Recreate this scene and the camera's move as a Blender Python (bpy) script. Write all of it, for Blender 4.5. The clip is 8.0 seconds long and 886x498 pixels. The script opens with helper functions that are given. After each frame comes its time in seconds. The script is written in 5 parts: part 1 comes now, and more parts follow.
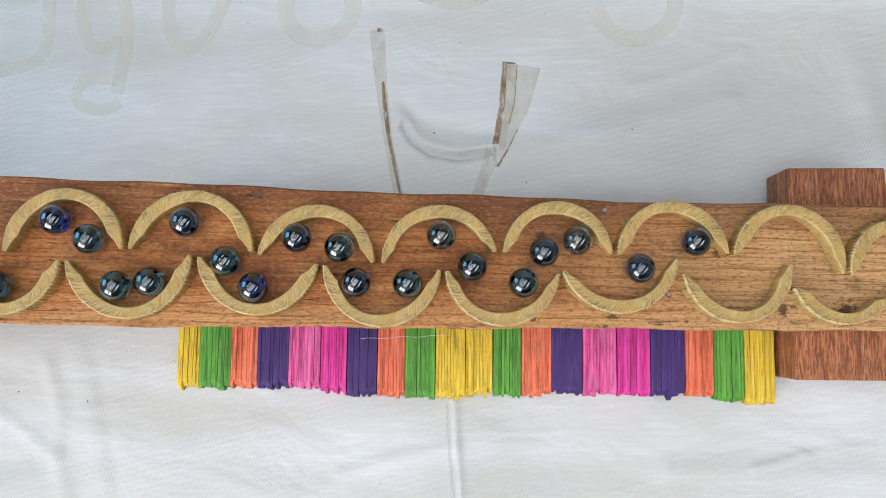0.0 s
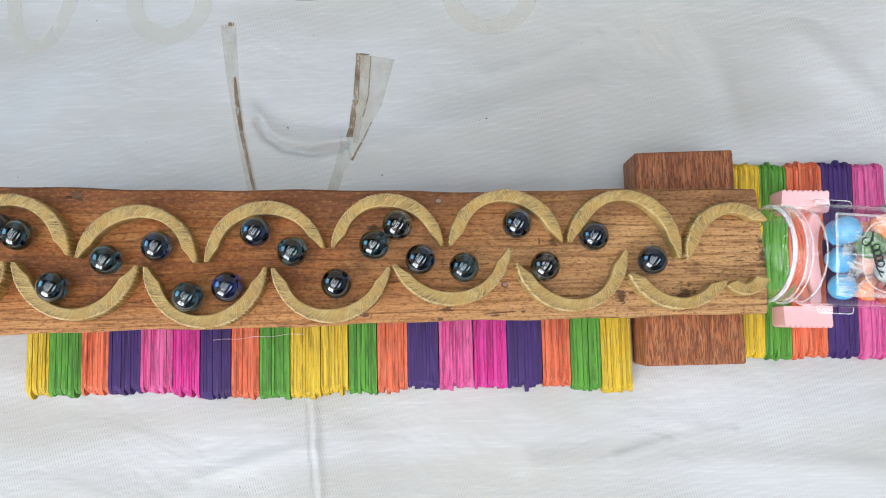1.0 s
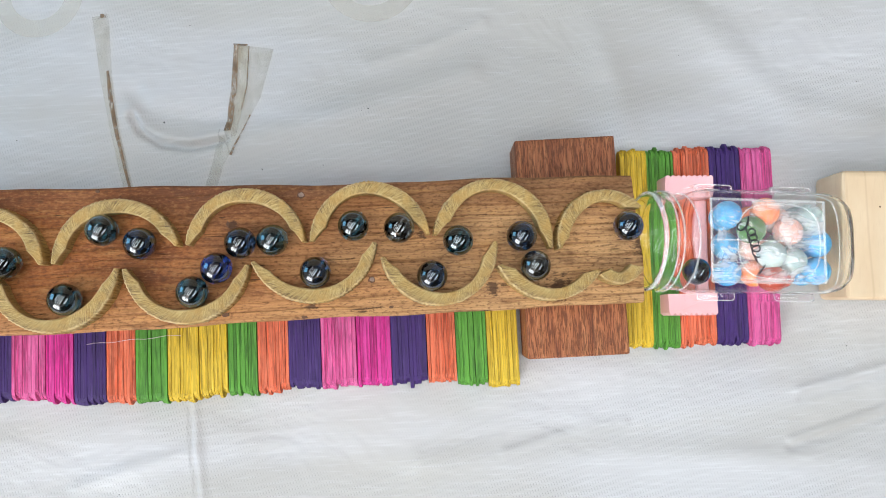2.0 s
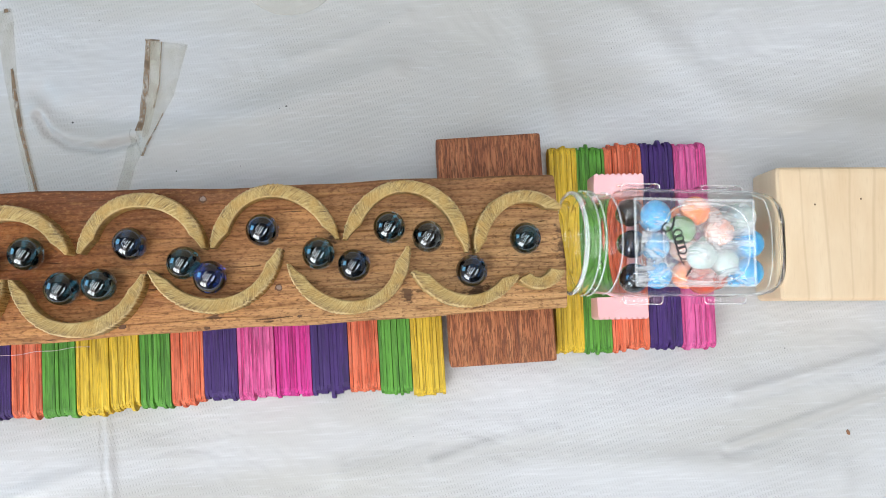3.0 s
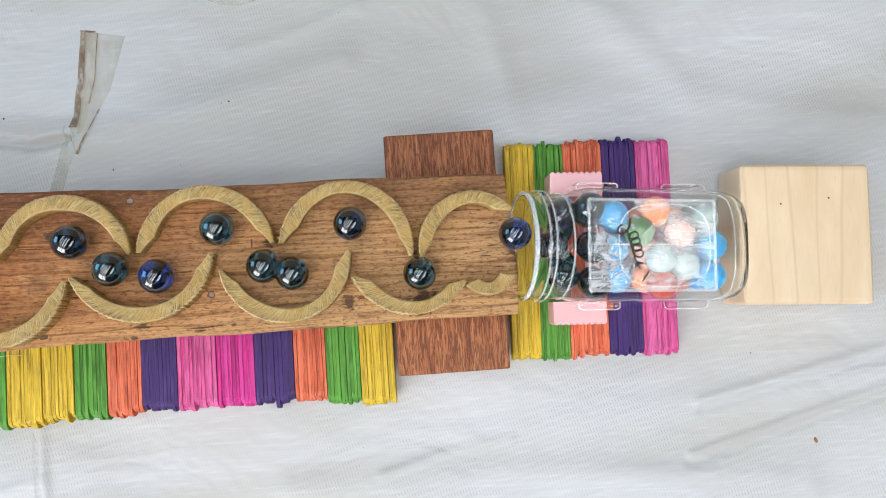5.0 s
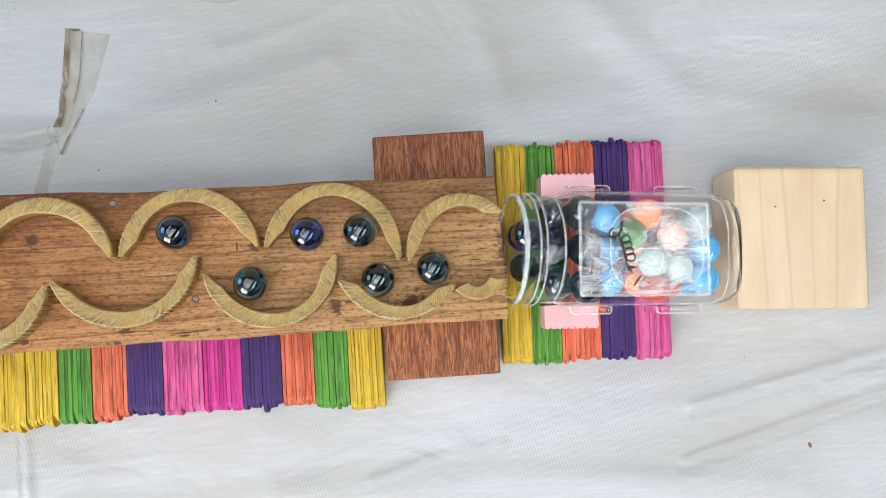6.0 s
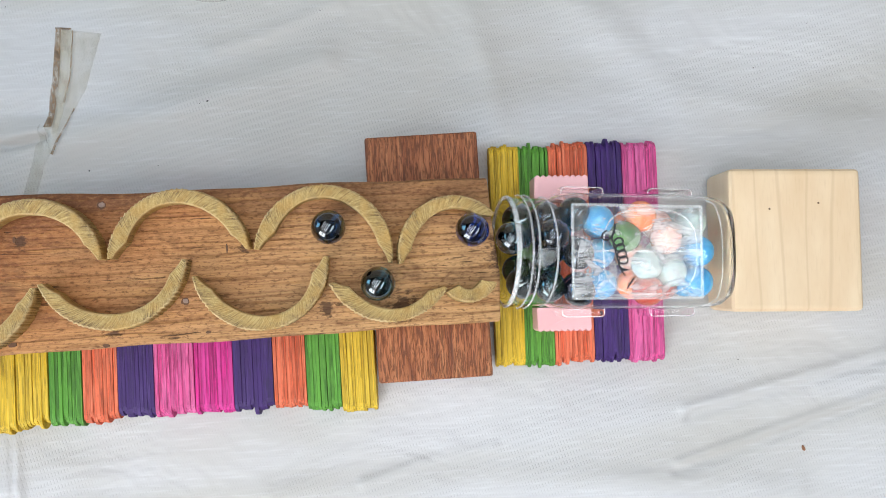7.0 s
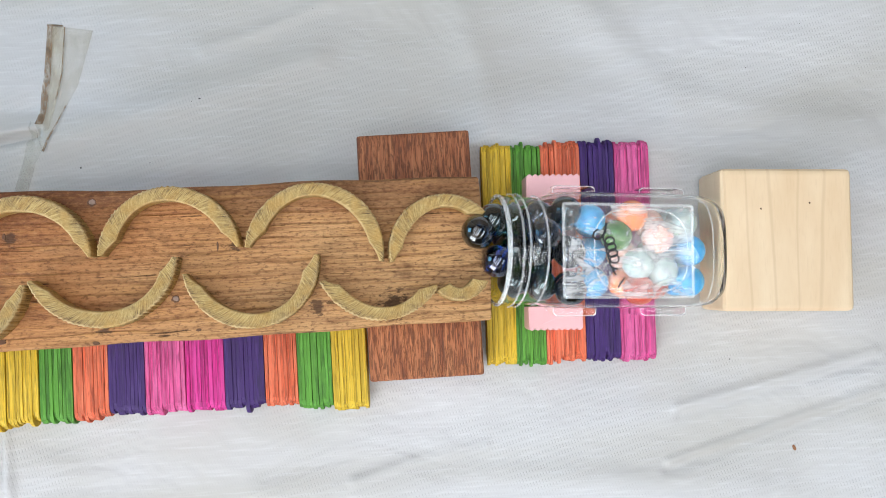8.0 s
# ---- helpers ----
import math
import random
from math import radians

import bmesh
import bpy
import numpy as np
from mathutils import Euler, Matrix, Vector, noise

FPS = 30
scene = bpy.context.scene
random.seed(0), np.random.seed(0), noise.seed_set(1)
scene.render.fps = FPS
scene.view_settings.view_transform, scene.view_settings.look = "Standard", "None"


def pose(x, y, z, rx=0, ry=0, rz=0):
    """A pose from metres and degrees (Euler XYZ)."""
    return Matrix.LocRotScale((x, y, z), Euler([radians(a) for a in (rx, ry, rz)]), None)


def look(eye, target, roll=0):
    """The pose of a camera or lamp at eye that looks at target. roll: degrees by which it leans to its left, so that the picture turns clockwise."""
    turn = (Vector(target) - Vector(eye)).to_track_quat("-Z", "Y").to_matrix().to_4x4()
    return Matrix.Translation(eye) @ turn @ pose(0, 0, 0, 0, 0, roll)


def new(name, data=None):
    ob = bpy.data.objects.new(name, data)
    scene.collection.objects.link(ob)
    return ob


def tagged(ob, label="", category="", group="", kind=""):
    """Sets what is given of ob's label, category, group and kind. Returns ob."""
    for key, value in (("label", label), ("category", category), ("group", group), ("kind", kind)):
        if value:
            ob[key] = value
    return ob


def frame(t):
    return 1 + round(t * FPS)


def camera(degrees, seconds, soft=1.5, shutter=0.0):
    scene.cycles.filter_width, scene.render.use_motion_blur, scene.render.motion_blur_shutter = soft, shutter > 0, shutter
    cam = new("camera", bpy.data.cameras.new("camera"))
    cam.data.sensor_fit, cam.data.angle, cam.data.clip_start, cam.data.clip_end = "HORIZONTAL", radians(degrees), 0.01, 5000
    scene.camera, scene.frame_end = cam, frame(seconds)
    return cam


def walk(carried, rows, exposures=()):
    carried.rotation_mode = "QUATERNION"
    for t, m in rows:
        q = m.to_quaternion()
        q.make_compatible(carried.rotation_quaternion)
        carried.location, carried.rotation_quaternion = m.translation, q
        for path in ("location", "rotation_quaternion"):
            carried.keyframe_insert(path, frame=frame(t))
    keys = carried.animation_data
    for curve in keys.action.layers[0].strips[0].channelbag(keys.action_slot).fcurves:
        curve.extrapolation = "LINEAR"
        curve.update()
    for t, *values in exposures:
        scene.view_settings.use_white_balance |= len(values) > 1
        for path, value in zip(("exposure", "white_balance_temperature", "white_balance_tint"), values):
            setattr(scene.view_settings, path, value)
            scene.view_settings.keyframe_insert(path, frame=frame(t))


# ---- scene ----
cam = camera(62.8, 8.0, soft=1.0)
METRES, EYE, TILT, LEAN, TURN = 0.23, 0.4552, -87.91, 2.43, 0.0
ROWS = [
    (0.0, 0.0, 0.0, 0.0, -0.04, 3.7, -0.67),
    (0.5, 0.1722, 0.0186, -0.0019, -0.62, 3.56, 0.36),
    (1.0, 0.3442, 0.0292, -0.0037, -1.19, 3.38, 1.27),
    (1.5, 0.4931, 0.0404, -0.0091, -1.76, 3.14, 2.1),
    (2.0, 0.607, 0.073, -0.0076, -2.37, 2.77, 2.72),
    (3.5, 0.8206, 0.1694, 0.0237, -3.44, 2.0, 3.49),
    (4.0, 0.8426, 0.192, 0.0307, -3.55, 1.81, 3.53),
    (4.5, 0.8631, 0.2047, 0.0292, -3.65, 1.67, 3.58),
    (6.0, 0.9037, 0.2368, 0.0502, -3.8, 1.09, 3.48),
    (6.5, 0.9116, 0.2446, 0.0517, -3.84, 0.97, 3.42),
    (7.0, 0.9182, 0.2446, 0.0605, -3.92, 0.83, 3.35),
    (7.5, 0.9243, 0.2462, 0.0574, -4.02, 0.77, 3.27),
    (8.0, 0.9299, 0.2441, 0.0578, -4.15, 0.78, 3.16),
]
walk(cam, [(t, pose(0, 0, EYE, TILT, LEAN, TURN) @ pose(METRES * x, METRES * y, METRES * z, 90 + pitch, roll, yaw)) for t, x, y, z, yaw, pitch, roll in ROWS])

# ---- light: overcast sky through slanting gaps in a dark boarded roof, a wide window to the south-west and one opening in the west wall; the outermost two gaps are added as fill ----
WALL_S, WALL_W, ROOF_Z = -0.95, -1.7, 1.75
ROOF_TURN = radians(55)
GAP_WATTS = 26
WINDOW = look((-1.30, -1.66, 1.14), (0.05, 0.03, 0.06))   # its pane faces the marble run
GAPS = ((-1.06, 0.17), (-0.66, 0.13), (-0.26, 0.19), (0.13, 0.21), (1.14, 0.50))   # place across the boards, width; first fills the north shade, last brightens the east
world = bpy.data.worlds.new("overcast_sky")
scene.world = world
world.use_nodes = True
wn = world.node_tree
sky = wn.nodes.new("ShaderNodeTexSky")
sky.sky_type, sky.sun_disc, sky.sun_elevation, sky.sun_rotation = "NISHITA", False, radians(62), radians(211)
sky.dust_density = 4.0
pale = wn.nodes.new("ShaderNodeHueSaturation")      # cloud takes most of the blue out
pale.inputs["Saturation"].default_value = 0.25
wn.links.new(sky.outputs[0], pale.inputs["Color"])
wn.links.new(pale.outputs[0], wn.nodes["Background"].inputs[0])
wn.nodes["Background"].inputs[1].default_value = 0.125


def area_lamp(name, m, width, height, watts, colour):
    data = bpy.data.lights.new(name, "AREA")
    data.shape, data.size, data.size_y, data.energy, data.color = "RECTANGLE", width, height, watts, colour
    lamp = new(name, data)
    lamp.matrix_world = m
    return lamp


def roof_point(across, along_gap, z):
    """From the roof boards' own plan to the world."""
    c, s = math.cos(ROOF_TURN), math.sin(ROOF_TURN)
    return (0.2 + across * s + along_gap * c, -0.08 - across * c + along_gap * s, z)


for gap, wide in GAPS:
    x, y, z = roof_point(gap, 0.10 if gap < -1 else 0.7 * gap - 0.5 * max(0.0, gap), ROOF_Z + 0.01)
    area_lamp("gap_daylight_and_fill", pose(x, y, z, 0, 0, 55), 1.7, wide - 0.004, GAP_WATTS * wide, (0.935, 0.972, 1.0))
area_lamp("daylight_west", look((WALL_W + 0.03, 0.50, 1.0), (0.1, 0.05, 0.1)), 0.90, 0.88, 10.5, (0.22, 0.65, 1.0))
area_lamp("daylight_window", WINDOW, 1.50, 1.10, 45, (0.955, 0.98, 1.0))
scene.view_settings.exposure = 0.0


# ---- materials ----
class Nodes:
    """A short hand for building one node material."""

    def __init__(self, name):
        self.mat = bpy.data.materials.new(name)
        self.mat.use_nodes = True
        self.tree = self.mat.node_tree
        self.bsdf = self.tree.nodes["Principled BSDF"]

    def add(self, kind, **inputs):
        node = self.tree.nodes.new(kind)
        for key, value in inputs.items():
            self.put(node.inputs[key.replace("_", " ")], value)
        return node

    def put(self, socket, value):
        if isinstance(value, bpy.types.NodeSocket):
            self.tree.links.new(value, socket)
        else:
            socket.default_value = value

    def coords(self, scale=(1, 1, 1), turn=(0, 0, 0), shift=(0, 0, 0)):
        tc = self.add("ShaderNodeTexCoord")
        mp = self.add("ShaderNodeMapping", Vector=tc.outputs["Object"], Scale=scale, Rotation=turn, Location=shift)
        return mp.outputs[0]

    def noise(self, vector, scale, detail=4.0, rough=0.55, distort=0.0):
        n = self.add("ShaderNodeTexNoise", Vector=vector, Scale=scale, Detail=detail, Roughness=rough, Distortion=distort)
        return n.outputs["Fac"]

    def ramp(self, fac, stops):
        r = self.add("ShaderNodeValToRGB", Fac=fac)
        els = r.color_ramp.elements
        while len(els) < len(stops):
            els.new(0.5)
        for el, (at, col) in zip(els, stops):
            el.position, el.color = at, (*col, 1)
        return r.outputs["Color"]

    def grey(self, fac, low, high, a=0.0, b=1.0):
        if low > high:
            low, high, a, b = high, low, b, a
        return self.ramp(fac, ((low, (a, a, a)), (high, (b, b, b))))

    def mix(self, fac, a, b, how="MIX"):
        m = self.tree.nodes.new("ShaderNodeMix")
        m.data_type, m.blend_type = "RGBA", how
        self.put(m.inputs[0], fac)
        self.put(m.inputs[6], a if isinstance(a, bpy.types.NodeSocket) else (*a, 1))
        self.put(m.inputs[7], b if isinstance(b, bpy.types.NodeSocket) else (*b, 1))
        return m.outputs[2]

    def math(self, how, a, b=0.0):
        m = self.tree.nodes.new("ShaderNodeMath")
        m.operation = how
        self.put(m.inputs[0], a)
        self.put(m.inputs[1], b)
        return m.outputs[0]

    def bump(self, height, strength, distance):
        b = self.add("ShaderNodeBump", Height=height, Strength=strength, Distance=distance)
        self.tree.links.new(b.outputs[0], self.bsdf.inputs["Normal"])

    def done(self, colour=None, rough=None, **more):
        if colour is not None:
            self.put(self.bsdf.inputs["Base Color"], colour if isinstance(colour, bpy.types.NodeSocket) else (*colour, 1))
        if rough is not None:
            self.put(self.bsdf.inputs["Roughness"], rough)
        for key, value in more.items():
            self.put(self.bsdf.inputs[key.replace("_", " ")], value)
        return self.mat


def wood(name, dark, mid, light, along=0, rings=150.0, shift=(0, 0, 0), stain=None, rough=0.6, relief=0.0006, fine=1.0, pores=0.0):
    """Sawn timber with its grain along one axis: growth bands, fine fibres and blotches."""
    n = Nodes(name)
    stretch = [1.0, 1.0, 1.0]
    stretch[along] = 0.07
    v = n.coords(stretch, shift=shift)
    bands = n.noise(v, rings, 3.0, 0.5, 1.2)
    fibre = n.noise(n.coords([s if i != along else 0.02 for i, s in enumerate(stretch)], shift=shift), 900.0 * fine, 2.0)
    both = n.math("ADD", n.math("MULTIPLY", bands, 0.72), n.math("MULTIPLY", fibre, 0.28))
    col = n.ramp(both, ((0.36, dark), (0.5, mid), (0.64, light)))
    blotch = n.noise(n.coords(shift=shift), 22.0, 3.0)
    col = n.mix(n.grey(blotch, 0.4, 0.72, 0.0, 0.45), col, dark)
    if stain:
        stretch2 = [1.0, 1.0, 1.0]
        stretch2[along] = 0.35
        spots = n.noise(n.coords(stretch2, shift=shift), 95.0, 3.0, 0.6)
        col = n.mix(n.grey(spots, 0.63, 0.74), col, stain)
    height = both
    if pores:
        slit = [1.0, 1.0, 1.0]
        slit[along] = 0.09
        p = n.noise(n.coords(slit, shift=shift), 1300.0, 3.0, 0.65, 0.8)
        col = n.mix(n.grey(p, 0.47, 0.56, 0.0, pores), col, [c * 0.35 for c in dark])
        height = n.math("SUBTRACT", both, n.math("MULTIPLY", n.grey(p, 0.47, 0.56), 0.6))
    n.bump(height, 0.6, relief)
    return n.done(col, n.grey(fibre, 0.3, 0.8, rough - 0.08, rough + 0.12))


def tarp_material():
    n = Nodes("woven_white_tarp")
    v = n.coords(turn=(0, 0, radians(-16)))
    warp = n.add("ShaderNodeTexWave", Vector=v, Scale=190.0, Distortion=0.5, Detail=1.0)
    warp.bands_direction = "X"
    weft = n.add("ShaderNodeTexWave", Vector=v, Scale=88.0, Distortion=0.5, Detail=1.0)
    weft.bands_direction = "Y"
    dash = n.math("MULTIPLY", n.grey(warp.outputs["Fac"], 0.55, 0.95), n.grey(weft.outputs["Fac"], 0.2, 0.5))
    patch = n.grey(n.noise(n.coords((0.7, 1.6, 1), (0, 0, radians(-14)), (3, 1, 0)), 11.0, 3.0, 0.6), 0.4, 0.66)
    streak = n.noise(n.coords((1, 14, 1), (0, 0, radians(-17))), 38.0, 3.0, 0.6)
    band = n.noise(n.coords((0.5, 2.2, 1), (0, 0, radians(-20)), (4, 2, 0)), 8.0, 3.0, 0.5)
    dirt = n.noise(n.coords(shift=(7, 2, 1)), 6.5, 4.0, 0.6)
    col = n.mix(n.grey(streak, 0.4, 0.7), (0.565, 0.565, 0.578), (0.61, 0.612, 0.625))
    # slanting grey bands: soft fold shading put into the colour
    col = n.mix(n.grey(band, 0.42, 0.6, 0.0, 0.8), col, (0.49, 0.478, 0.455))
    col = n.mix(n.grey(dirt, 0.5, 0.75, 0.0, 0.5), col, (0.49, 0.468, 0.425))
    # thin white streaks: glossy highlights painted into the tarp colour
    col = n.mix(n.grey(streak, 0.54, 0.76, 0.0, 0.32), col, (0.7, 0.705, 0.73))
    weave = n.math("MULTIPLY", dash, n.math("ADD", n.math("MULTIPLY", patch, 0.85), 0.12))
    col = n.mix(n.math("MULTIPLY", weave, 0.42), col, (0.38, 0.38, 0.38))
    fold = n.noise(n.coords((0.8, 1.4, 1), (0, 0, radians(-25))), 17.0, 3.0, 0.5, 0.6)
    height = n.math("ADD", n.math("MULTIPLY", weave, -0.8), n.math("ADD", n.math("MULTIPLY", streak, 0.25), n.math("MULTIPLY", fold, 20.0)))
    n.bump(height, 0.35, 0.0006)
    return n.done(col, n.grey(streak, 0.3, 0.7, 0.34, 0.5), Specular_IOR_Level=0.4)


def dyed_stick(name, colour, pale):
    n = Nodes(name)
    info = n.add("ShaderNodeObjectInfo")
    rnd = info.outputs["Random"]
    slip = n.add("ShaderNodeCombineXYZ", X=n.math("MULTIPLY", rnd, 3.0), Y=n.math("MULTIPLY", rnd, 7.0))
    tc = n.add("ShaderNodeTexCoord")
    at = n.add("ShaderNodeVectorMath")
    n.put(at.inputs[0], tc.outputs["Object"])
    n.put(at.inputs[1], slip.outputs[0])

    def stretched(*scale):
        return n.add("ShaderNodeMapping", Vector=at.outputs[0], Scale=scale).outputs[0]

    grain = n.noise(stretched(1, 0.03, 1), 1500.0, 4.0, 0.75)
    blot = n.noise(stretched(1, 0.35, 1), 75.0, 4.0, 0.6)
    fleck = n.noise(stretched(1, 0.12, 1), 800.0, 3.0)
    col = n.mix(n.grey(grain, 0.42, 0.57), [c * 0.4 for c in colour], [min(1.0, c * 1.08) for c in colour])
    col = n.mix(n.grey(blot, 0.47, 0.68, 0.0, 0.8), col, pale)
    other = n.math("FRACT", n.math("MULTIPLY", rnd, 17.3))
    col = n.mix(n.grey(rnd, 0.5, 1.0, 0.0, 0.55), col, [c * 0.5 for c in colour])
    col = n.mix(n.grey(other, 0.5, 1.0, 0.0, 0.6), col, pale)
    col = n.mix(n.grey(fleck, 0.56, 0.66, 0.0, 0.55), col, [c * 0.4 for c in colour])
    worn = n.noise(stretched(1, 0.05, 1), 800.0, 3.0, 0.6)
    col = n.mix(n.grey(worn, 0.56, 0.66, 0.0, 0.45), col, [min(1.0, c * 1.25 + 0.04) for c in pale])
    n.bump(grain, 0.6, 0.0004)
    return n.done(col, 0.62)


def clear_plastic(name, tint, ior):
    """Thin clear moulded plastic, faintly wavy."""
    n = Nodes(name)
    n.bump(n.noise(n.coords(), 110.0, 2.0), 0.1, 0.001)
    return n.done(tint, 0.01, Transmission_Weight=1.0, IOR=ior, Coat_Weight=0.6, Coat_IOR=1.5, Coat_Roughness=0.02)


def dark_marble(name, deep, swirl):
    """Deeply tinted clear glass with a faint paler band; it passes light twice, at each skin."""
    n = Nodes(name)
    band = n.noise(n.coords((1, 1, 2.0)), 48.0, 2.0, 0.5, 0.6)
    col = n.mix(n.grey(band, 0.45, 0.75), deep, swirl)
    return n.done(col, 0.008, Transmission_Weight=1.0, IOR=1.5, Coat_Weight=1.0, Coat_IOR=1.75, Coat_Roughness=0.01)


def jar_marble(name, base, swirl):
    n = Nodes(name)
    band = n.noise(n.coords((1, 1, 2)), 45.0, 2.0, 0.5, 2.0)
    return n.done(n.mix(n.grey(band, 0.45, 0.7), base, swirl), 0.06, Coat_Weight=0.3, Subsurface_Weight=0.15, Subsurface_Scale=0.004)


def plain(name, colour, rough=0.6, grain=40.0, spread=0.12, relief=0.0, **more):
    n = Nodes(name)
    f = n.noise(n.coords(), grain, 4.0)
    col = n.mix(f, [c * (1 - spread) for c in colour], [min(1, c * (1 + spread)) for c in colour])
    if relief:
        n.bump(n.noise(n.coords(), grain * 6, 3.0), 0.4, relief)
    return n.done(col, rough, **more)


def pine():
    """Old rough-sawn pine: broad red-brown and pale stretches, thin wandering growth lines, checks, scuffs and stains."""
    n = Nodes("rough_pine")
    place = n.add("ShaderNodeSeparateXYZ", Vector=n.coords())
    wander = n.math("MULTIPLY", n.math("SUBTRACT", n.noise(n.coords((0.35, 1, 1)), 30.0, 3.0), 0.5), 0.03)
    across = n.math("ADD", place.outputs[1], wander)
    end = n.math("ADD", place.outputs[0], n.math("MULTIPLY", wander, 7.0))
    wide = n.noise(n.coords((0.28, 1, 1), shift=(2, 0.4, 0)), 34.0, 4.0, 0.6, 1.0)
    fibre = n.noise(n.coords((0.03, 1, 1)), 800.0, 3.0, 0.65)
    mottle = n.noise(n.coords((0.13, 1, 1), shift=(4, 4, 0)), 210.0, 5.0, 0.7)
    col = n.ramp(wide, ((0.34, (0.1861, 0.05465, 0.01486)), (0.5, (0.3906, 0.1302, 0.03107)), (0.66, (0.5395, 0.2411, 0.07768))))
    col = n.mix(n.grey(across, 0.016, 0.002, 0.0, 0.65), col, (0.5952, 0.3054, 0.1216))
    col = n.mix(n.grey(end, -0.04, 0.17, 0.0, 0.85), col, (0.6, 0.36, 0.165))
    # dark upper strip: red heartwood, plus shade beside the arcs put into the colour
    col = n.mix(n.grey(across, 0.046, 0.062, 0.0, 0.66), col, (0.1581, 0.04501, 0.01486))
    ring = n.add("ShaderNodeTexWave", Vector=n.coords((0.16, 1, 1), shift=(0.3, 0.01, 0)), Scale=58.0, Distortion=8.0, Detail=3.0, Detail_Scale=0.9, Detail_Roughness=0.55)
    ring.bands_direction = "Y"
    late = n.math("MULTIPLY", n.grey(ring.outputs["Fac"], 0.78, 0.99), n.grey(mottle, 0.38, 0.6))
    col = n.mix(n.math("MULTIPLY", late, 0.68), col, (0.133, 0.03817, 0.009861))
    col = n.mix(n.grey(fibre, 0.5, 0.64, 0.0, 0.55), col, (0.1813, 0.06357, 0.01972))
    col = n.mix(n.grey(mottle, 0.55, 0.7, 0.0, 0.5), col, (0.6083, 0.3183, 0.1048))
    col = n.mix(n.grey(mottle, 0.46, 0.32, 0.0, 0.6), col, (0.1525, 0.04927, 0.01479))
    saw = n.noise(n.coords((0.45, 1, 1), shift=(6, 2, 0)), 760.0, 3.0, 0.7)
    col = n.mix(n.grey(saw, 0.52, 0.68, 0.0, 0.35), col, (0.5767, 0.3054, 0.1216))
    col = n.mix(n.grey(saw, 0.48, 0.36, 0.0, 0.65), col, (0.1116, 0.04018, 0.01351))
    checks = n.noise(n.coords((0.09, 1, 1), shift=(5, 1, 0)), 360.0, 3.0, 0.6, 0.8)
    crack = n.grey(checks, 0.665, 0.70)
    col = n.mix(n.math("MULTIPLY", crack, 0.85), col, (0.04762, 0.01905, 0.008038))
    blot = n.noise(n.coords((0.7, 1, 1), shift=(1, 3, 0)), 60.0, 4.0, 0.65)
    col = n.mix(n.grey(blot, 0.6, 0.7, 0.0, 0.55), col, (0.1042, 0.0397, 0.01479))
    tear = n.noise(n.coords((0.5, 1, 1), shift=(3, 8, 0)), 420.0, 4.0, 0.7)
    near = None
    for x, y, reach in ((0.2441, 0.03218, 0.01045), (0.2431, 0.02594, 0.00855), (0.1995, 0.00891, 0.0114), (0.03518, 0.04653, 0.0057), (-0.1125, 0.0655, 0.006), (0.1638, 0.0099, 0.0076), (0.1283, 0.03861, 0.00475), (0.0735, 0.004455, 0.0057)):
        gap = n.tree.nodes.new("ShaderNodeVectorMath")
        gap.operation = "DISTANCE"
        n.put(gap.inputs[0], n.coords())
        gap.inputs[1].default_value = (x, y, 0)
        spot = n.math("SUBTRACT", 1.0, n.math("DIVIDE", gap.outputs["Value"], reach))
        near = spot if near is None else n.math("MAXIMUM", near, spot)
    torn = n.math("ADD", n.math("MULTIPLY", n.math("MAXIMUM", near, 0.0), 0.3), tear)
    col = n.mix(n.grey(torn, 0.64, 0.74, 0.0, 0.85), col, (0.063, 0.02772, 0.0133))
    height = n.math("ADD", n.math("MULTIPLY", n.math("ADD", fibre, saw), 0.6), n.math("SUBTRACT", mottle, n.math("ADD", crack, n.math("MULTIPLY", late, 0.4))))
    n.bump(height, 0.8, 0.0009)
    return n.done(col, n.grey(fibre, 0.3, 0.8, 0.55, 0.75), Specular_IOR_Level=0.35)


def maple():
    """Planed pale maple: thin wavering growth lines, soft flecks."""
    n = Nodes("pale_maple")
    wave = n.add("ShaderNodeTexWave", Vector=n.coords((1, 0.16, 0.3), shift=(0.013, 0.2, 0)), Scale=24.0, Distortion=5.0, Detail=2.0, Detail_Scale=1.2)
    wave.bands_direction = "X"
    soft = n.noise(n.coords((1, 0.3, 1)), 60.0, 4.0)
    fleck = n.noise(n.coords((1, 0.1, 1)), 1200.0, 2.0)
    col = n.mix(n.grey(soft, 0.35, 0.7), (0.72, 0.53, 0.33), (0.8, 0.63, 0.43))
    col = n.mix(n.grey(wave.outputs["Fac"], 0.95, 1.0, 0.0, 0.4), col, (0.58, 0.4, 0.23))
    col = n.mix(n.grey(fleck, 0.55, 0.8, 0.0, 0.3), col, (0.6, 0.42, 0.25))
    n.bump(fleck, 0.2, 0.0002)
    return n.done(col, 0.5)


def tape_film():
    """Clear tape gone yellow, unevenly."""
    n = Nodes("yellowed_clear_tape")
    f = n.noise(n.coords((1, 0.5, 1)), 160.0, 4.0, 0.65)
    col = n.mix(n.grey(f, 0.4, 0.65), (0.56, 0.48, 0.26), (0.45, 0.36, 0.18))
    return n.done(col, 0.4, Alpha=n.grey(f, 0.34, 0.7, 0.08, 0.26))


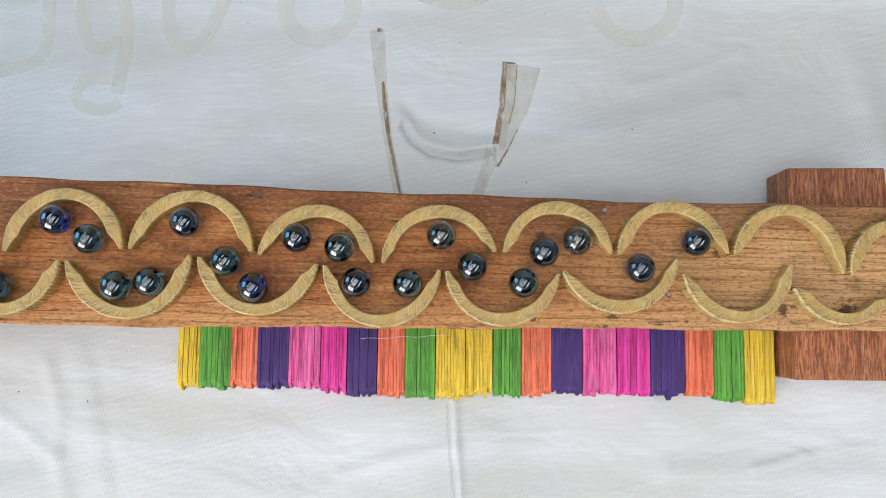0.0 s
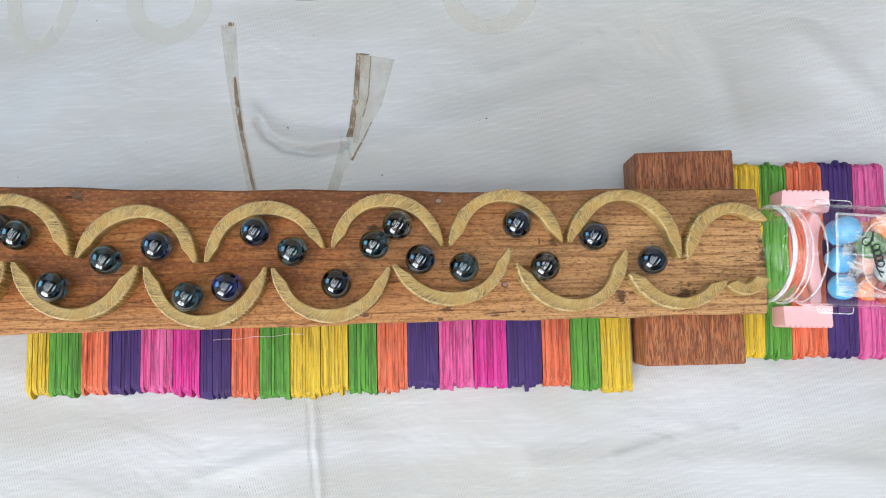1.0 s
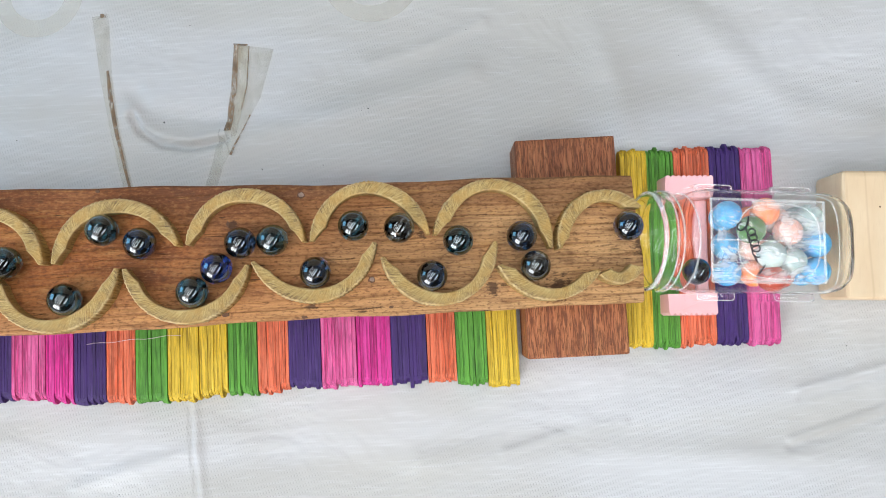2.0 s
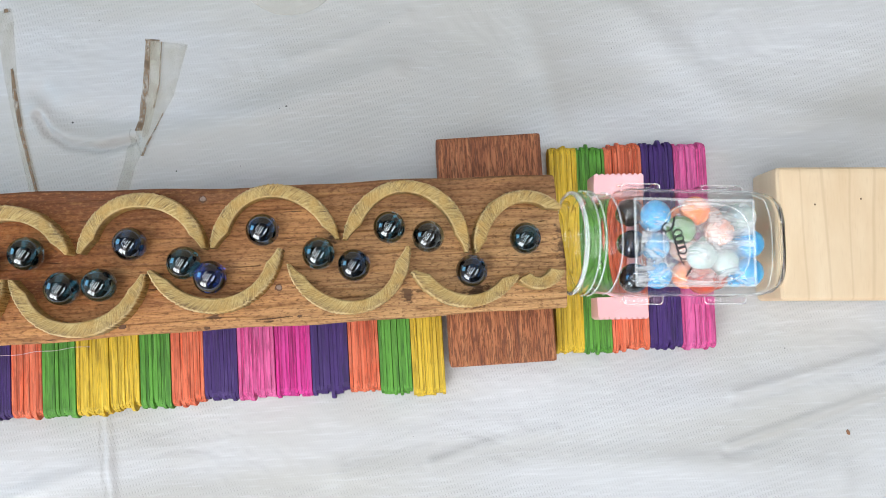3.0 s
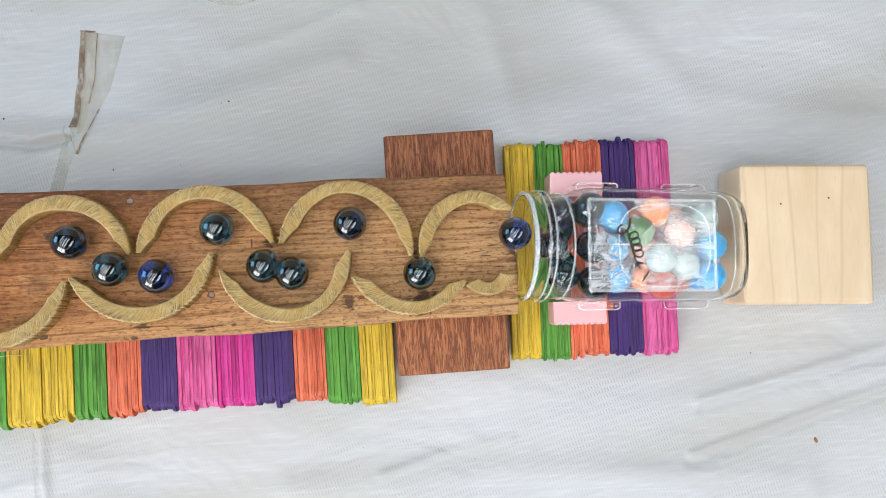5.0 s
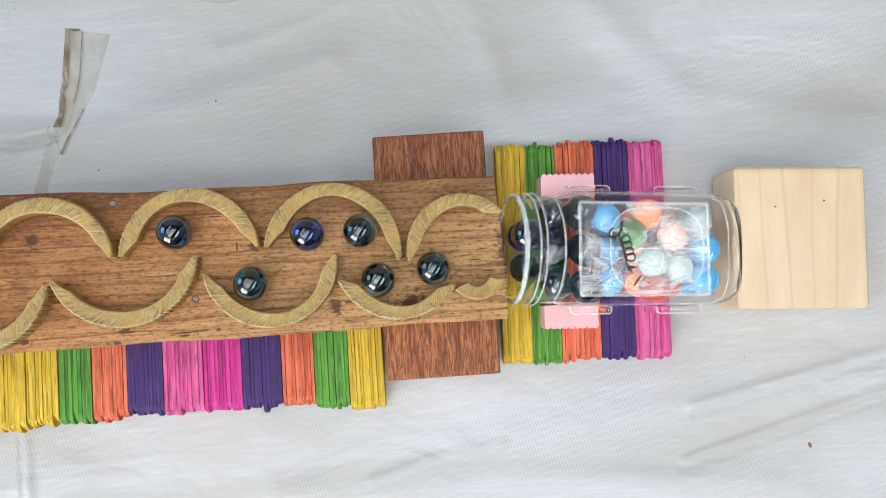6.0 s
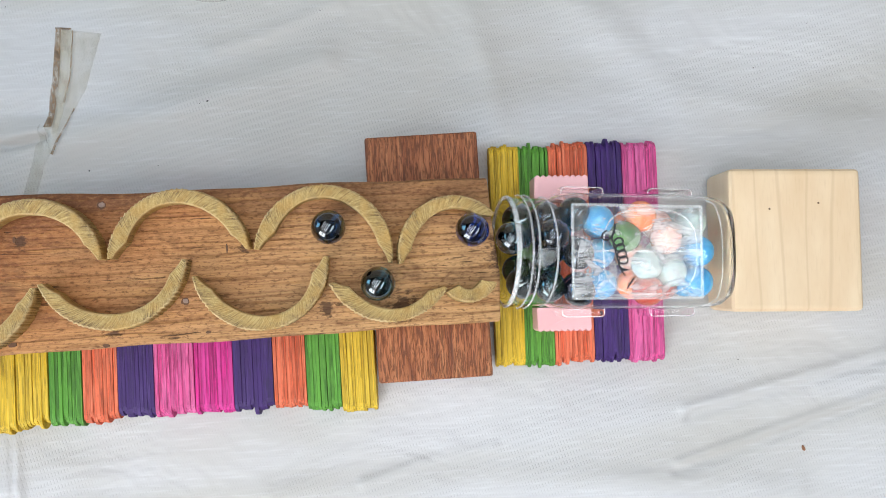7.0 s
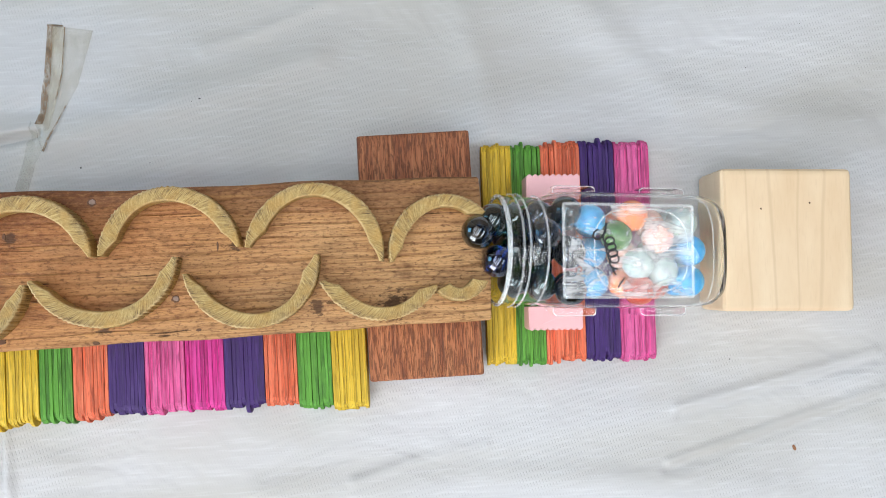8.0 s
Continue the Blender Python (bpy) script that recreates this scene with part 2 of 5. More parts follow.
def grime():
    """Patchy brown dirt held by old glue."""
    n = Nodes("brown_tape_grime")
    f = n.noise(n.coords((1, 0.35, 1)), 420.0, 4.0, 0.65)
    col = n.ramp(f, ((0.35, (0.1, 0.065, 0.04)), (0.5, (0.3, 0.18, 0.09)), (0.68, (0.42, 0.28, 0.15))))
    return n.done(col, 0.7, Alpha=n.grey(f, 0.66, 0.44, 0.06, 0.8))


def bamboo():
    """Cut bamboo ring: fibrous cut face with saw marks across the wall, darker skin."""
    n = Nodes("split_bamboo")
    tc = n.add("ShaderNodeTexCoord")
    xyz = n.add("ShaderNodeSeparateXYZ", Vector=tc.outputs["Object"])
    turn = n.math("ARCTAN2", xyz.outputs[1], xyz.outputs[0])
    rad = n.math("SQRT", n.math("ADD", n.math("POWER", xyz.outputs[0], 2.0), n.math("POWER", xyz.outputs[1], 2.0)))
    slant = n.math("ADD", turn, n.math("MULTIPLY", rad, 26.0))
    polar = n.add("ShaderNodeCombineXYZ", X=n.math("MULTIPLY", slant, 74.0), Y=n.math("MULTIPLY", rad, 150.0), Z=n.math("MULTIPLY", xyz.outputs[2], 90.0))
    saw = n.noise(polar.outputs[0], 1.0, 4.0, 0.65)
    blot = n.noise(n.coords(), 120.0, 3.0)
    cut = n.grey(n.noise(n.coords(shift=(2, 5, 1)), 75.0, 3.0), 0.36, 0.6, 0.5, 1.0)     # where the saw bit deeper
    saw = n.math("ADD", n.math("MULTIPLY", n.math("SUBTRACT", saw, 0.56), cut), 0.56)
    uv = n.add("ShaderNodeSeparateXYZ", Vector=tc.outputs["UV"])
    over = n.math("ADD", uv.outputs[1], n.math("MULTIPLY", n.math("SUBTRACT", n.noise(n.coords(), 330.0, 3.0), 0.5), 0.34))
    col = n.ramp(saw, ((0.39, (0.08, 0.042, 0.012)), (0.49, (0.37, 0.235, 0.066)), (0.62, (0.66, 0.5, 0.2))))
    col = n.mix(n.grey(over, 0.48, 0.14, 0.0, 0.8), col, n.mix(n.grey(saw, 0.42, 0.55), (0.117, 0.063, 0.0222), (0.414, 0.269, 0.104)))
    col = n.mix(n.grey(over, 0.12, 0.02, 0.0, 0.95), col, (0.64, 0.48, 0.24))
    col = n.mix(n.grey(over, 0.86, 0.98, 0.0, 0.85), col, (0.62, 0.45, 0.21))
    col = n.mix(n.grey(blot, 0.45, 0.66, 0.0, 0.7), col, (0.495, 0.286, 0.0666))
    col = n.mix(n.grey(over, 0.3, 0.55, 0.0, 0.25), col, n.mix(n.grey(blot, 0.35, 0.65), (0.486, 0.319, 0.118), (0.378, 0.21, 0.0555)))
    fuzz = n.noise(n.coords(), 1300.0, 3.0, 0.7)
    col = n.mix(n.grey(fuzz, 0.5, 0.68, 0.0, 0.28), col, (0.64, 0.5, 0.24))
    col = n.mix(n.grey(fuzz, 0.46, 0.32, 0.0, 0.3), col, (0.13, 0.075, 0.025))
    skin = n.noise(n.coords((1, 1, 0.2)), 260.0, 4.0, 0.6)
    col = n.mix(n.grey(skin, 0.58, 0.72, 0.0, 0.5), col, (0.18, 0.109, 0.0444))
    n.bump(n.math("ADD", saw, n.math("MULTIPLY", fuzz, 0.25)), 0.5, 0.0006)
    return n.done(col, 0.6)


M_TARP = tarp_material()
M_PLANK = pine()
M_BAMBOO = bamboo()
M_RED = wood("dark_red_hardwood", (0.27, 0.08, 0.03), (0.5, 0.175, 0.068), (0.62, 0.26, 0.11), 1, 260.0, pores=0.72, relief=0.0009)
M_BEECH = maple()
M_STICK = {
    "yellow": dyed_stick("yellow_dyed_birch", (0.74, 0.48, 0.015), (0.82, 0.57, 0.05)),
    "green": dyed_stick("green_dyed_birch", (0.085, 0.3, 0.025), (0.13, 0.4, 0.045)),
    "orange": dyed_stick("orange_dyed_birch", (0.78, 0.135, 0.05), (0.86, 0.22, 0.11)),
    "violet": dyed_stick("violet_dyed_birch", (0.047, 0.011, 0.145), (0.056, 0.017, 0.16)),
    "pink": dyed_stick("pink_dyed_birch", (0.74, 0.07, 0.29), (0.8, 0.17, 0.42)),
    "magenta": dyed_stick("magenta_dyed_birch", (0.7, 0.012, 0.27), (0.75, 0.06, 0.37)),
}
M_JAR = clear_plastic("clear_jar_plastic", (0.975, 0.985, 0.98), 1.07)
M_RIDGE = clear_plastic("clear_ridge_plastic", (1.0, 1.0, 1.0), 1.035)
# bright reflections on the jar's clear edges, painted as a pale see-through film
M_RIM_GLINT = plain("pale_rim_glint", (0.86, 0.88, 0.88), 0.12, 200.0, 0.05, Alpha=0.26)
def scuffed():
    """Clear plastic with milky patches and streaks: scuffs, and sky reflection painted as haze."""
    n = Nodes("scuff_and_glare_plastic")
    patch = n.grey(n.noise(n.coords((1, 1.6, 1)), 52.0, 3.0, 0.6, 1.5), 0.44, 0.6)
    streak = n.noise(n.coords((0.4, 3.0, 1), (0, 0, 0.5)), 160.0, 3.0, 0.6)
    cover = n.math("MULTIPLY", n.math("MULTIPLY", patch, n.grey(streak, 0.25, 0.6)), 0.52)
    n.bump(streak, 0.5, 0.0004)
    return n.done((0.86, 0.87, 0.88), 0.5, Alpha=n.math("ADD", cover, 0.09), Specular_IOR_Level=0.3)


M_SCUFF_GLARE = scuffed()
M_PINK = plain("pink_plastic", (0.9, 0.5, 0.52), 0.35, 60.0, 0.05)
M_TAPE = tape_film()
M_GRIME = grime()
M_PRINT = plain("faded_print_strokes", (0.74, 0.71, 0.62), 0.45, 30.0, 0.03, Alpha=0.32)
M_SPECK = plain("dark_dirt", (0.05, 0.045, 0.05), 0.8, 300.0, 0.5)
M_CHIP = plain("brown_wood_chip", (0.3, 0.14, 0.07), 0.8, 300.0, 0.4)
M_INK = plain("black_marker_ink", (0.015, 0.015, 0.02), 0.4)
M_NAIL = plain("dull_nail_steel", (0.3, 0.21, 0.17), 0.55, 400.0, 0.5)
M_KNOT = plain("dark_knot_wood", (0.13, 0.06, 0.03), 0.7, 400.0, 0.5)
M_STAIN = plain("blackened_wood", (0.07, 0.036, 0.02), 0.85, 700.0, 0.6, Alpha=0.6)
M_THREAD = plain("pale_thread", (0.75, 0.6, 0.65), 0.5)
M_FLOOR = plain("concrete", (0.3, 0.29, 0.27), 0.8, 8.0, 0.2, 0.001)
M_WALL = plain("grey_plaster", (0.3, 0.295, 0.285), 0.85, 5.0, 0.1, 0.001)
M_WARM = plain("sand_plaster", (0.42, 0.34, 0.26), 0.85, 5.0, 0.1, 0.001)
M_DARK_WALL = plain("unseen_dark_wall", (0.06, 0.05, 0.042), 0.8, 6.0, 0.25)
M_ROOF = plain("dark_roof_boards", (0.035, 0.03, 0.028), 0.8, 6.0, 0.2)
M_MARBLES = [
    dark_marble("black_glass_teal", (0.022, 0.085, 0.12), (0.03, 0.11, 0.15)),
    dark_marble("black_glass_blue", (0.01, 0.038, 0.23), (0.012, 0.048, 0.27)),
    dark_marble("black_glass_smoke", (0.075, 0.088, 0.095), (0.13, 0.14, 0.135)),
    dark_marble("black_glass_plain", (0.012, 0.04, 0.1), (0.015, 0.05, 0.125)),
]


# ---- mesh helpers ----
def part(name, bm, material, parent=None, label="", smooth=False):
    """Links a bmesh as one mesh object, under its thing if one is given."""
    mesh = bpy.data.meshes.new(name)
    bm.normal_update()
    bm.to_mesh(mesh)
    bm.free()
    if smooth:
        mesh.polygons.foreach_set("use_smooth", [True] * len(mesh.polygons))
    mesh.materials.append(material)
    ob = new(name, mesh)
    if parent:
        ob.parent = parent
    if label:
        ob["label"] = label
    return ob


def piece(name, mesh, parent, m=None):
    """One more object on a shared mesh."""
    ob = new(name, mesh)
    ob.parent = parent
    if m is not None:
        ob.matrix_basis = m
    return ob


def empty(name, m, label, category, group=""):
    ob = new(name)
    ob.empty_display_size = 0.02
    ob.matrix_basis = m
    return tagged(ob, label, category, group)


def box(bm, x0, x1, y0, y1, z0, z1, bevel=0.0, segments=2):
    made = bmesh.ops.create_cube(bm, size=1.0)["verts"]
    for v in made:
        v.co = Vector(((x0, x1)[v.co.x > 0], (y0, y1)[v.co.y > 0], (z0, z1)[v.co.z > 0]))
    if bevel:
        edges = list({e for v in made for e in v.link_edges})
        bmesh.ops.bevel(bm, geom=edges, offset=bevel, segments=segments, affect="EDGES", profile=0.6)
    return bm


def tube(bm, points, radius, sides=6, flat=1.0):
    """A thin rod swept along points."""
    pts = [Vector(p) for p in points]
    rings = []
    for i, p in enumerate(pts):
        d = (pts[min(i + 1, len(pts) - 1)] - pts[max(i - 1, 0)]).normalized()
        side = d.cross(Vector((0, 0, 1)))
        side = side.normalized() if side.length > 1e-6 else Vector((1, 0, 0))
        up = side.cross(d)
        rings.append([bm.verts.new(p + side * radius * math.cos(a) + up * radius * flat * math.sin(a)) for a in (2 * math.pi * k / sides for k in range(sides))])
    for a, b in zip(rings, rings[1:]):
        for k in range(sides):
            bm.faces.new((a[k], a[(k + 1) % sides], b[(k + 1) % sides], b[k]))
    bm.faces.new(rings[0][::-1])
    bm.faces.new(rings[-1])
    return bm


# ---- ground: floor and tarp ----
def near_line(x, y, pts):
    """Distance to a line of points."""
    best = np.full(x.shape, 9.0)
    for (ax, ay), (bx, by) in zip(pts, pts[1:]):
        dx, dy = bx - ax, by - ay
        s = np.clip(((x - ax) * dx + (y - ay) * dy) / (dx * dx + dy * dy), 0, 1)
        best = np.minimum(best, np.hypot(x - ax - s * dx, y - ay - s * dy))
    return best


CREASES = [  # points, height, half width
    ([(-0.0454, 0.1287), (-0.04, 0.119), (-0.0288, 0.1113), (-0.0107, 0.1076), (0.0109, 0.1113)], 0.0010, 0.0050),
    ([(-0.0454, 0.1257), (-0.04, 0.116), (-0.0288, 0.1083), (-0.0107, 0.1046), (0.0109, 0.1083)], -0.0026, 0.0022),
    ([(-0.044, 0.140), (-0.036, 0.130), (-0.022, 0.124), (0.009, 0.122)], -0.0008, 0.006),
    ([(-0.0144, -0.0488), (-0.0125, -0.075), (-0.0093, -0.1057), (-0.008, -0.16)], -0.0010, 0.0010),
    ([(-0.012, -0.048), (-0.010, -0.075), (-0.007, -0.1057)], 0.0006, 0.003),
    ([(-0.0125, -0.076), (-0.045, -0.083), (-0.08, -0.094)], 0.0006, 0.005),
    ([(-0.24, -0.02), (-0.233, -0.045), (-0.2193, -0.1067)], -0.0003, 0.005),
    ([(-0.25, -0.02), (-0.243, -0.05), (-0.23, -0.11)], 0.0004, 0.008),
    ([(-0.30, -0.06), (-0.262, -0.085), (-0.25, -0.12)], 0.0007, 0.006),
    ([(-0.27, -0.03), (-0.26, -0.06), (-0.262, -0.085)], 0.0008, 0.006),
    ([(0.02, 0.105), (0.06, 0.114), (0.12, 0.128), (0.16, 0.142)], 0.0014, 0.010),
    ([(0.24, 0.16), (0.25, 0.13), (0.252, 0.10)], 0.0010, 0.010),
    ([(0.22, -0.07), (0.32, -0.062), (0.42, -0.045)], 0.0007, 0.010),
    ([(0.344, -0.058), (0.413, -0.043), (0.456, -0.034)], 0.0008, 0.0028),
    ([(0.346, -0.0615), (0.413, -0.0475), (0.456, -0.0385)], -0.0006, 0.0030),
    ([(0.3375, -0.086), (0.373, -0.077), (0.456, -0.054)], 0.0008, 0.0022),
    ([(0.3375, -0.090), (0.373, -0.081), (0.456, -0.058)], -0.0006, 0.0030),
    ([(0.17, -0.085), (0.20, -0.077), (0.24, -0.071)], 0.0006, 0.0030),
    ([(0.10, 0.150), (0.13, 0.158), (0.17, 0.175)], 0.0006, 0.0040),
    ([(0.12, -0.09), (0.25, -0.088), (0.40, -0.105)], 0.0008, 0.009),
    ([(0.30, 0.17), (0.36, 0.11), (0.46, 0.09)], 0.0010, 0.012),
    ([(0.40, 0.02), (0.46, 0.05), (0.5, 0.09)], -0.0009, 0.008),
    ([(-0.28, 0.20), (-0.2, 0.13), (-0.12, 0.10)], 0.0009, 0.018),
]


def tarp_height(x, y):
    h = 0.0019 * np.sin(9 * x + 1.3 * np.sin(7 * y)) * np.sin(11 * y + 0.7) + 0.0004 * np.sin(37 * x + 21 * y + 2 * np.sin(15 * y))
    h = h + 0.00018 * np.sin(60 * y - 9 * x + 3 * np.sin(11 * x))
    for pts, height, width in CREASES:
        h = h + height * np.exp(-(near_line(x, y, pts) / width) ** 2)
    # lies flat under the weight of what stands on it
    under = np.clip((near_line(x, y, [(-0.19, 0.012), (0.43, 0.03)]) - 0.045) / 0.03, 0, 1)
    return h * under * 2.2 - 0.0012


def build_tarp():
    xs = np.concatenate([np.linspace(-1.3, -0.36, 24), np.linspace(-0.35, 0.52, 560), np.linspace(0.53, 1.5, 24)])
    ys = np.concatenate([np.linspace(-1.2, -0.18, 24), np.linspace(-0.17, 0.26, 290), np.linspace(0.27, 1.3, 24)])
    gx, gy = np.meshgrid(xs, ys)
    z = tarp_height(gx, gy)
    w, h = len(xs), len(ys)
    verts = np.stack([gx.ravel(), gy.ravel(), z.ravel()], 1)
    i = (np.arange(h - 1)[:, None] * w + np.arange(w - 1)[None, :]).ravel()
    faces = np.stack([i, i + 1, i + w + 1, i + w], 1)
    mesh = bpy.data.meshes.new("ground")
    mesh.from_pydata(verts.tolist(), [], faces.tolist())
    mesh.polygons.foreach_set("use_smooth", [True] * len(mesh.polygons))
    mesh.materials.append(M_TARP)
    return tagged(new("ground", mesh), "creased white woven plastic tarp spread on the floor", "tarp", kind="structure")


build_tarp()


def shell_box(name, x0, x1, y0, y1, z0, z1, material, label, category):
    bm = bmesh.new()
    box(bm, x0, x1, y0, y1, z0, z1)
    return tagged(part(name, bm, material), label, category, kind="structure")


shell_box("floor", -30, 30, -30, 30, -0.15, -0.008, M_FLOOR, "plain grey concrete floor under the tarp", "floor")

# unseen walls, added for their bounce light and what the marbles reflect
shell_box("wall_north", -1.88, 2.98, 1.6, 1.78, -0.0079, ROOF_Z - 0.002, M_WARM, "unseen sand-coloured wall, added for warm bounce light", "wall")
shell_box("wall_east", 2.8, 2.98, -2.3, 1.599, -0.0079, ROOF_Z - 0.002, M_WALL, "unseen grey wall, added for bounce light and reflections", "wall")

# unseen wall, added to shut out the south sky and darken reflections
shell_box("wall_south", -0.5, 2.799, -2.48, -2.3, -0.0079, ROOF_Z - 0.002, M_DARK_WALL, "unseen dark wall, added to close off the south sky", "wall")


def build_west_wall():
    """One low opening lets in blue light."""
    bm = bmesh.new()
    x0, x1 = WALL_W - 0.18, WALL_W
    box(bm, x0, x1, WALL_S, -0.30, -0.0079, ROOF_Z - 0.002)
    box(bm, x0, x1, 1.00, 1.599, -0.0079, ROOF_Z - 0.002)
    box(bm, x0, x1, -0.299, 0.999, -0.0079, 0.54)
    box(bm, x0, x1, -0.299, 0.999, 1.47, ROOF_Z - 0.002)
    tagged(part("wall_west", bm, M_WALL), "grey plaster yard wall with a low opening", "wall", kind="structure")

build_west_wall()


def build_window_wall():
    """A short wall across the south-west corner, with a window of two panes' width."""
    w, h, t, low = 0.77, 0.57, 0.06, -1.36
    bm = bmesh.new()
    box(bm, -0.95, -w, low, 0.62, -0.03 - t, -0.03)
    box(bm, w, 0.95, low, 0.62, -0.03 - t, -0.03)
    box(bm, -w + 0.0005, w - 0.0005, low, -h, -0.03 - t, -0.03)
    box(bm, -w + 0.0005, w - 0.0005, h, 0.62, -0.03 - t, -0.03)
    wall = part("wall_south_west", bm, M_WALL)
    wall.matrix_basis = WINDOW
    tagged(wall, "short grey plaster wall with a wide window", "wall", kind="structure")
    for name, x0, x1, y0, y1 in (("mullion", 0.10, 0.18, -h, h), ("transom", -w, 0.0995, 0.26, 0.30)):
        bm = bmesh.new()
        box(bm, x0, x1, y0, y1, -0.045, -0.015, 0.004)
        part(name, bm, M_ROOF, wall)


build_window_wall()


def build_roof():
    """Boards with open gaps between them."""
    bm = bmesh.new()
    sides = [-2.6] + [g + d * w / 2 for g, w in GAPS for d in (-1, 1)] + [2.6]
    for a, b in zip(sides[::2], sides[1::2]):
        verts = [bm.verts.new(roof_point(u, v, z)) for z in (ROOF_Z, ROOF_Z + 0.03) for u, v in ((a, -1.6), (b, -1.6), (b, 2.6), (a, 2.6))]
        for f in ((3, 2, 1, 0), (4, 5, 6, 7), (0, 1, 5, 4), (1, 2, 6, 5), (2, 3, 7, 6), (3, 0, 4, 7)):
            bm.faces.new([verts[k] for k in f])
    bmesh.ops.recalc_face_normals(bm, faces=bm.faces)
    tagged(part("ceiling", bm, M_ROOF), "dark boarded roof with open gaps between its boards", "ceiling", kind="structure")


build_roof()

# ---- marble run: plank with split bamboo arcs ----
SLOPE = math.atan(0.0896)
BOARD_Z = 0.07715   # top of the plank at x = 0
RUN = pose(0, 0, BOARD_Z, 0, math.degrees(SLOPE), 0)
run = empty("marble_run", RUN, "sloping rough pine plank with zigzag split bamboo fences", "marble run")
PLANK_T = 0.028


def along(x):
    """World x to the plank's own length."""
    return x / math.cos(SLOPE)


def plank_edge(x, side):
    """The plank is a little wider at its upper end, with slightly wandering sawn edges."""
    wob = 0.0004 * math.sin(41 * x + side) + 0.0003 * math.sin(113 * x + 2 * side)
    if side > 0:
        return 0.0655 + (0.0725 - 0.0655) * max(0.0, (0.1 - x) / 0.34) ** 1.3 + wob
    return -0.0028 + 0.0008 * math.sin(9 * x) + wob


def build_plank():
    bm = bmesh.new()
    x0, x1, n = -0.47, 0.2405, 150
    rings = []
    for i in range(n + 1):
        x = x0 + (x1 - x0) * i / n
        a, b = plank_edge(x, -1), plank_edge(x, 1)
        last = 0.0012 * math.sin(500 * b) if i == n else 0.0
        e = 0.0011
        prof = [(a, -PLANK_T), (a, -e), (a + e, 0), (a * 0.66 + b * 0.34, 0), (a * 0.34 + b * 0.66, 0), (b - e, 0), (b, -e), (b, -PLANK_T)]
        shift = (0.0, 0.0, 0.0006, 0.0016, -0.0004, -0.0016, -0.002, -0.002)
        rings.append([bm.verts.new((along(x) + (shift[k] + last if i == n else 0), y, z)) for k, (y, z) in enumerate(prof)])
    for r, s in zip(rings, rings[1:]):
        for k in range(8):
            bm.faces.new((r[k], s[k], s[(k + 1) % 8], r[(k + 1) % 8]))
    bm.faces.new(rings[0])
    bm.faces.new(rings[-1][::-1])
    bmesh.ops.recalc_face_normals(bm, faces=bm.faces)
    part("plank", bm, M_PLANK, run, "red-brown rough sawn pine plank with dark grain")


build_plank()


def bamboo_arc(ends, apex, wall=0.0062, height=0.009, seed=0):
    """A ring segment of split bamboo through both outer ends and its outer apex, with ragged cut edges."""
    (ax, ay), (bx, by), (cx, cy) = ends[0], ends[1], apex
    d = 2 * (ax * (by - cy) + bx * (cy - ay) + cx * (ay - by))
    ux = ((ax * ax + ay * ay) * (by - cy) + (bx * bx + by * by) * (cy - ay) + (cx * cx + cy * cy) * (ay - by)) / d
    uy = ((ax * ax + ay * ay) * (cx - bx) + (bx * bx + by * by) * (ax - cx) + (cx * cx + cy * cy) * (bx - ax)) / d
    rad = math.hypot(ax - ux, ay - uy)
    t0, t1, tm = (math.atan2(p[1] - uy, p[0] - ux) for p in ((ax, ay), (bx, by), (cx, cy)))
    while t0 - tm > math.pi: t0 -= 2 * math.pi
    while t0 - tm < -math.pi: t0 += 2 * math.pi
    while t1 - tm > math.pi: t1 -= 2 * math.pi
    while t1 - tm < -math.pi: t1 += 2 * math.pi
    rnd = random.Random(seed)
    bm = bmesh.new()
    n = 120
    rings = []
    cut_face = bm.loops.layers.uv.new("across")
    across = {}
    for i in range(n + 1):
        s = i / n
        a = t0 + (t1 - t0) * s
        ragged = 0.0002 * math.sin(90 * a + seed) + rnd.uniform(-0.0001, 0.0003) * (rnd.random() < 0.6)
        taper = min(1.0, 0.3 + 7.0 * min(s, 1 - s))
        outer = rad + ragged
        inner = rad - wall * taper * (1 + 0.1 * math.sin(3 * a + seed)) + rnd.uniform(-0.00005, 0.00005)
        top = height * (1 + 0.03 * math.sin(5 * a + seed)) + rnd.uniform(-0.00003, 0.00003)
        e = 0.0006
        prof = [(outer + 0.0004, -0.0004), (outer, top - e), (outer - e, top), (inner + e, top - 0.0002), (inner, top - e), (inner + 0.0003, -0.0004)]
        rings.append([bm.verts.new((r * math.cos(a), r * math.sin(a), z)) for r, z in prof])
        across.update(zip(rings[-1], (0.4, 0.0, 0.08, 0.92, 1.0, 0.7)))
    for r, s in zip(rings, rings[1:]):
        for k in range(6):
            bm.faces.new((r[k], s[k], s[(k + 1) % 6], r[(k + 1) % 6]))
    bm.faces.new(rings[0])
    bm.faces.new(rings[-1][::-1])
    for face in bm.faces:
        for corner in face.loops:
            corner[cut_face].uv = (0.0, across[corner.vert])
    bmesh.ops.recalc_face_normals(bm, faces=bm.faces)
    arc = part("bamboo_arc", bm, M_BAMBOO, run)
    arc.location = (along(ux), uy, 0)
    return arc


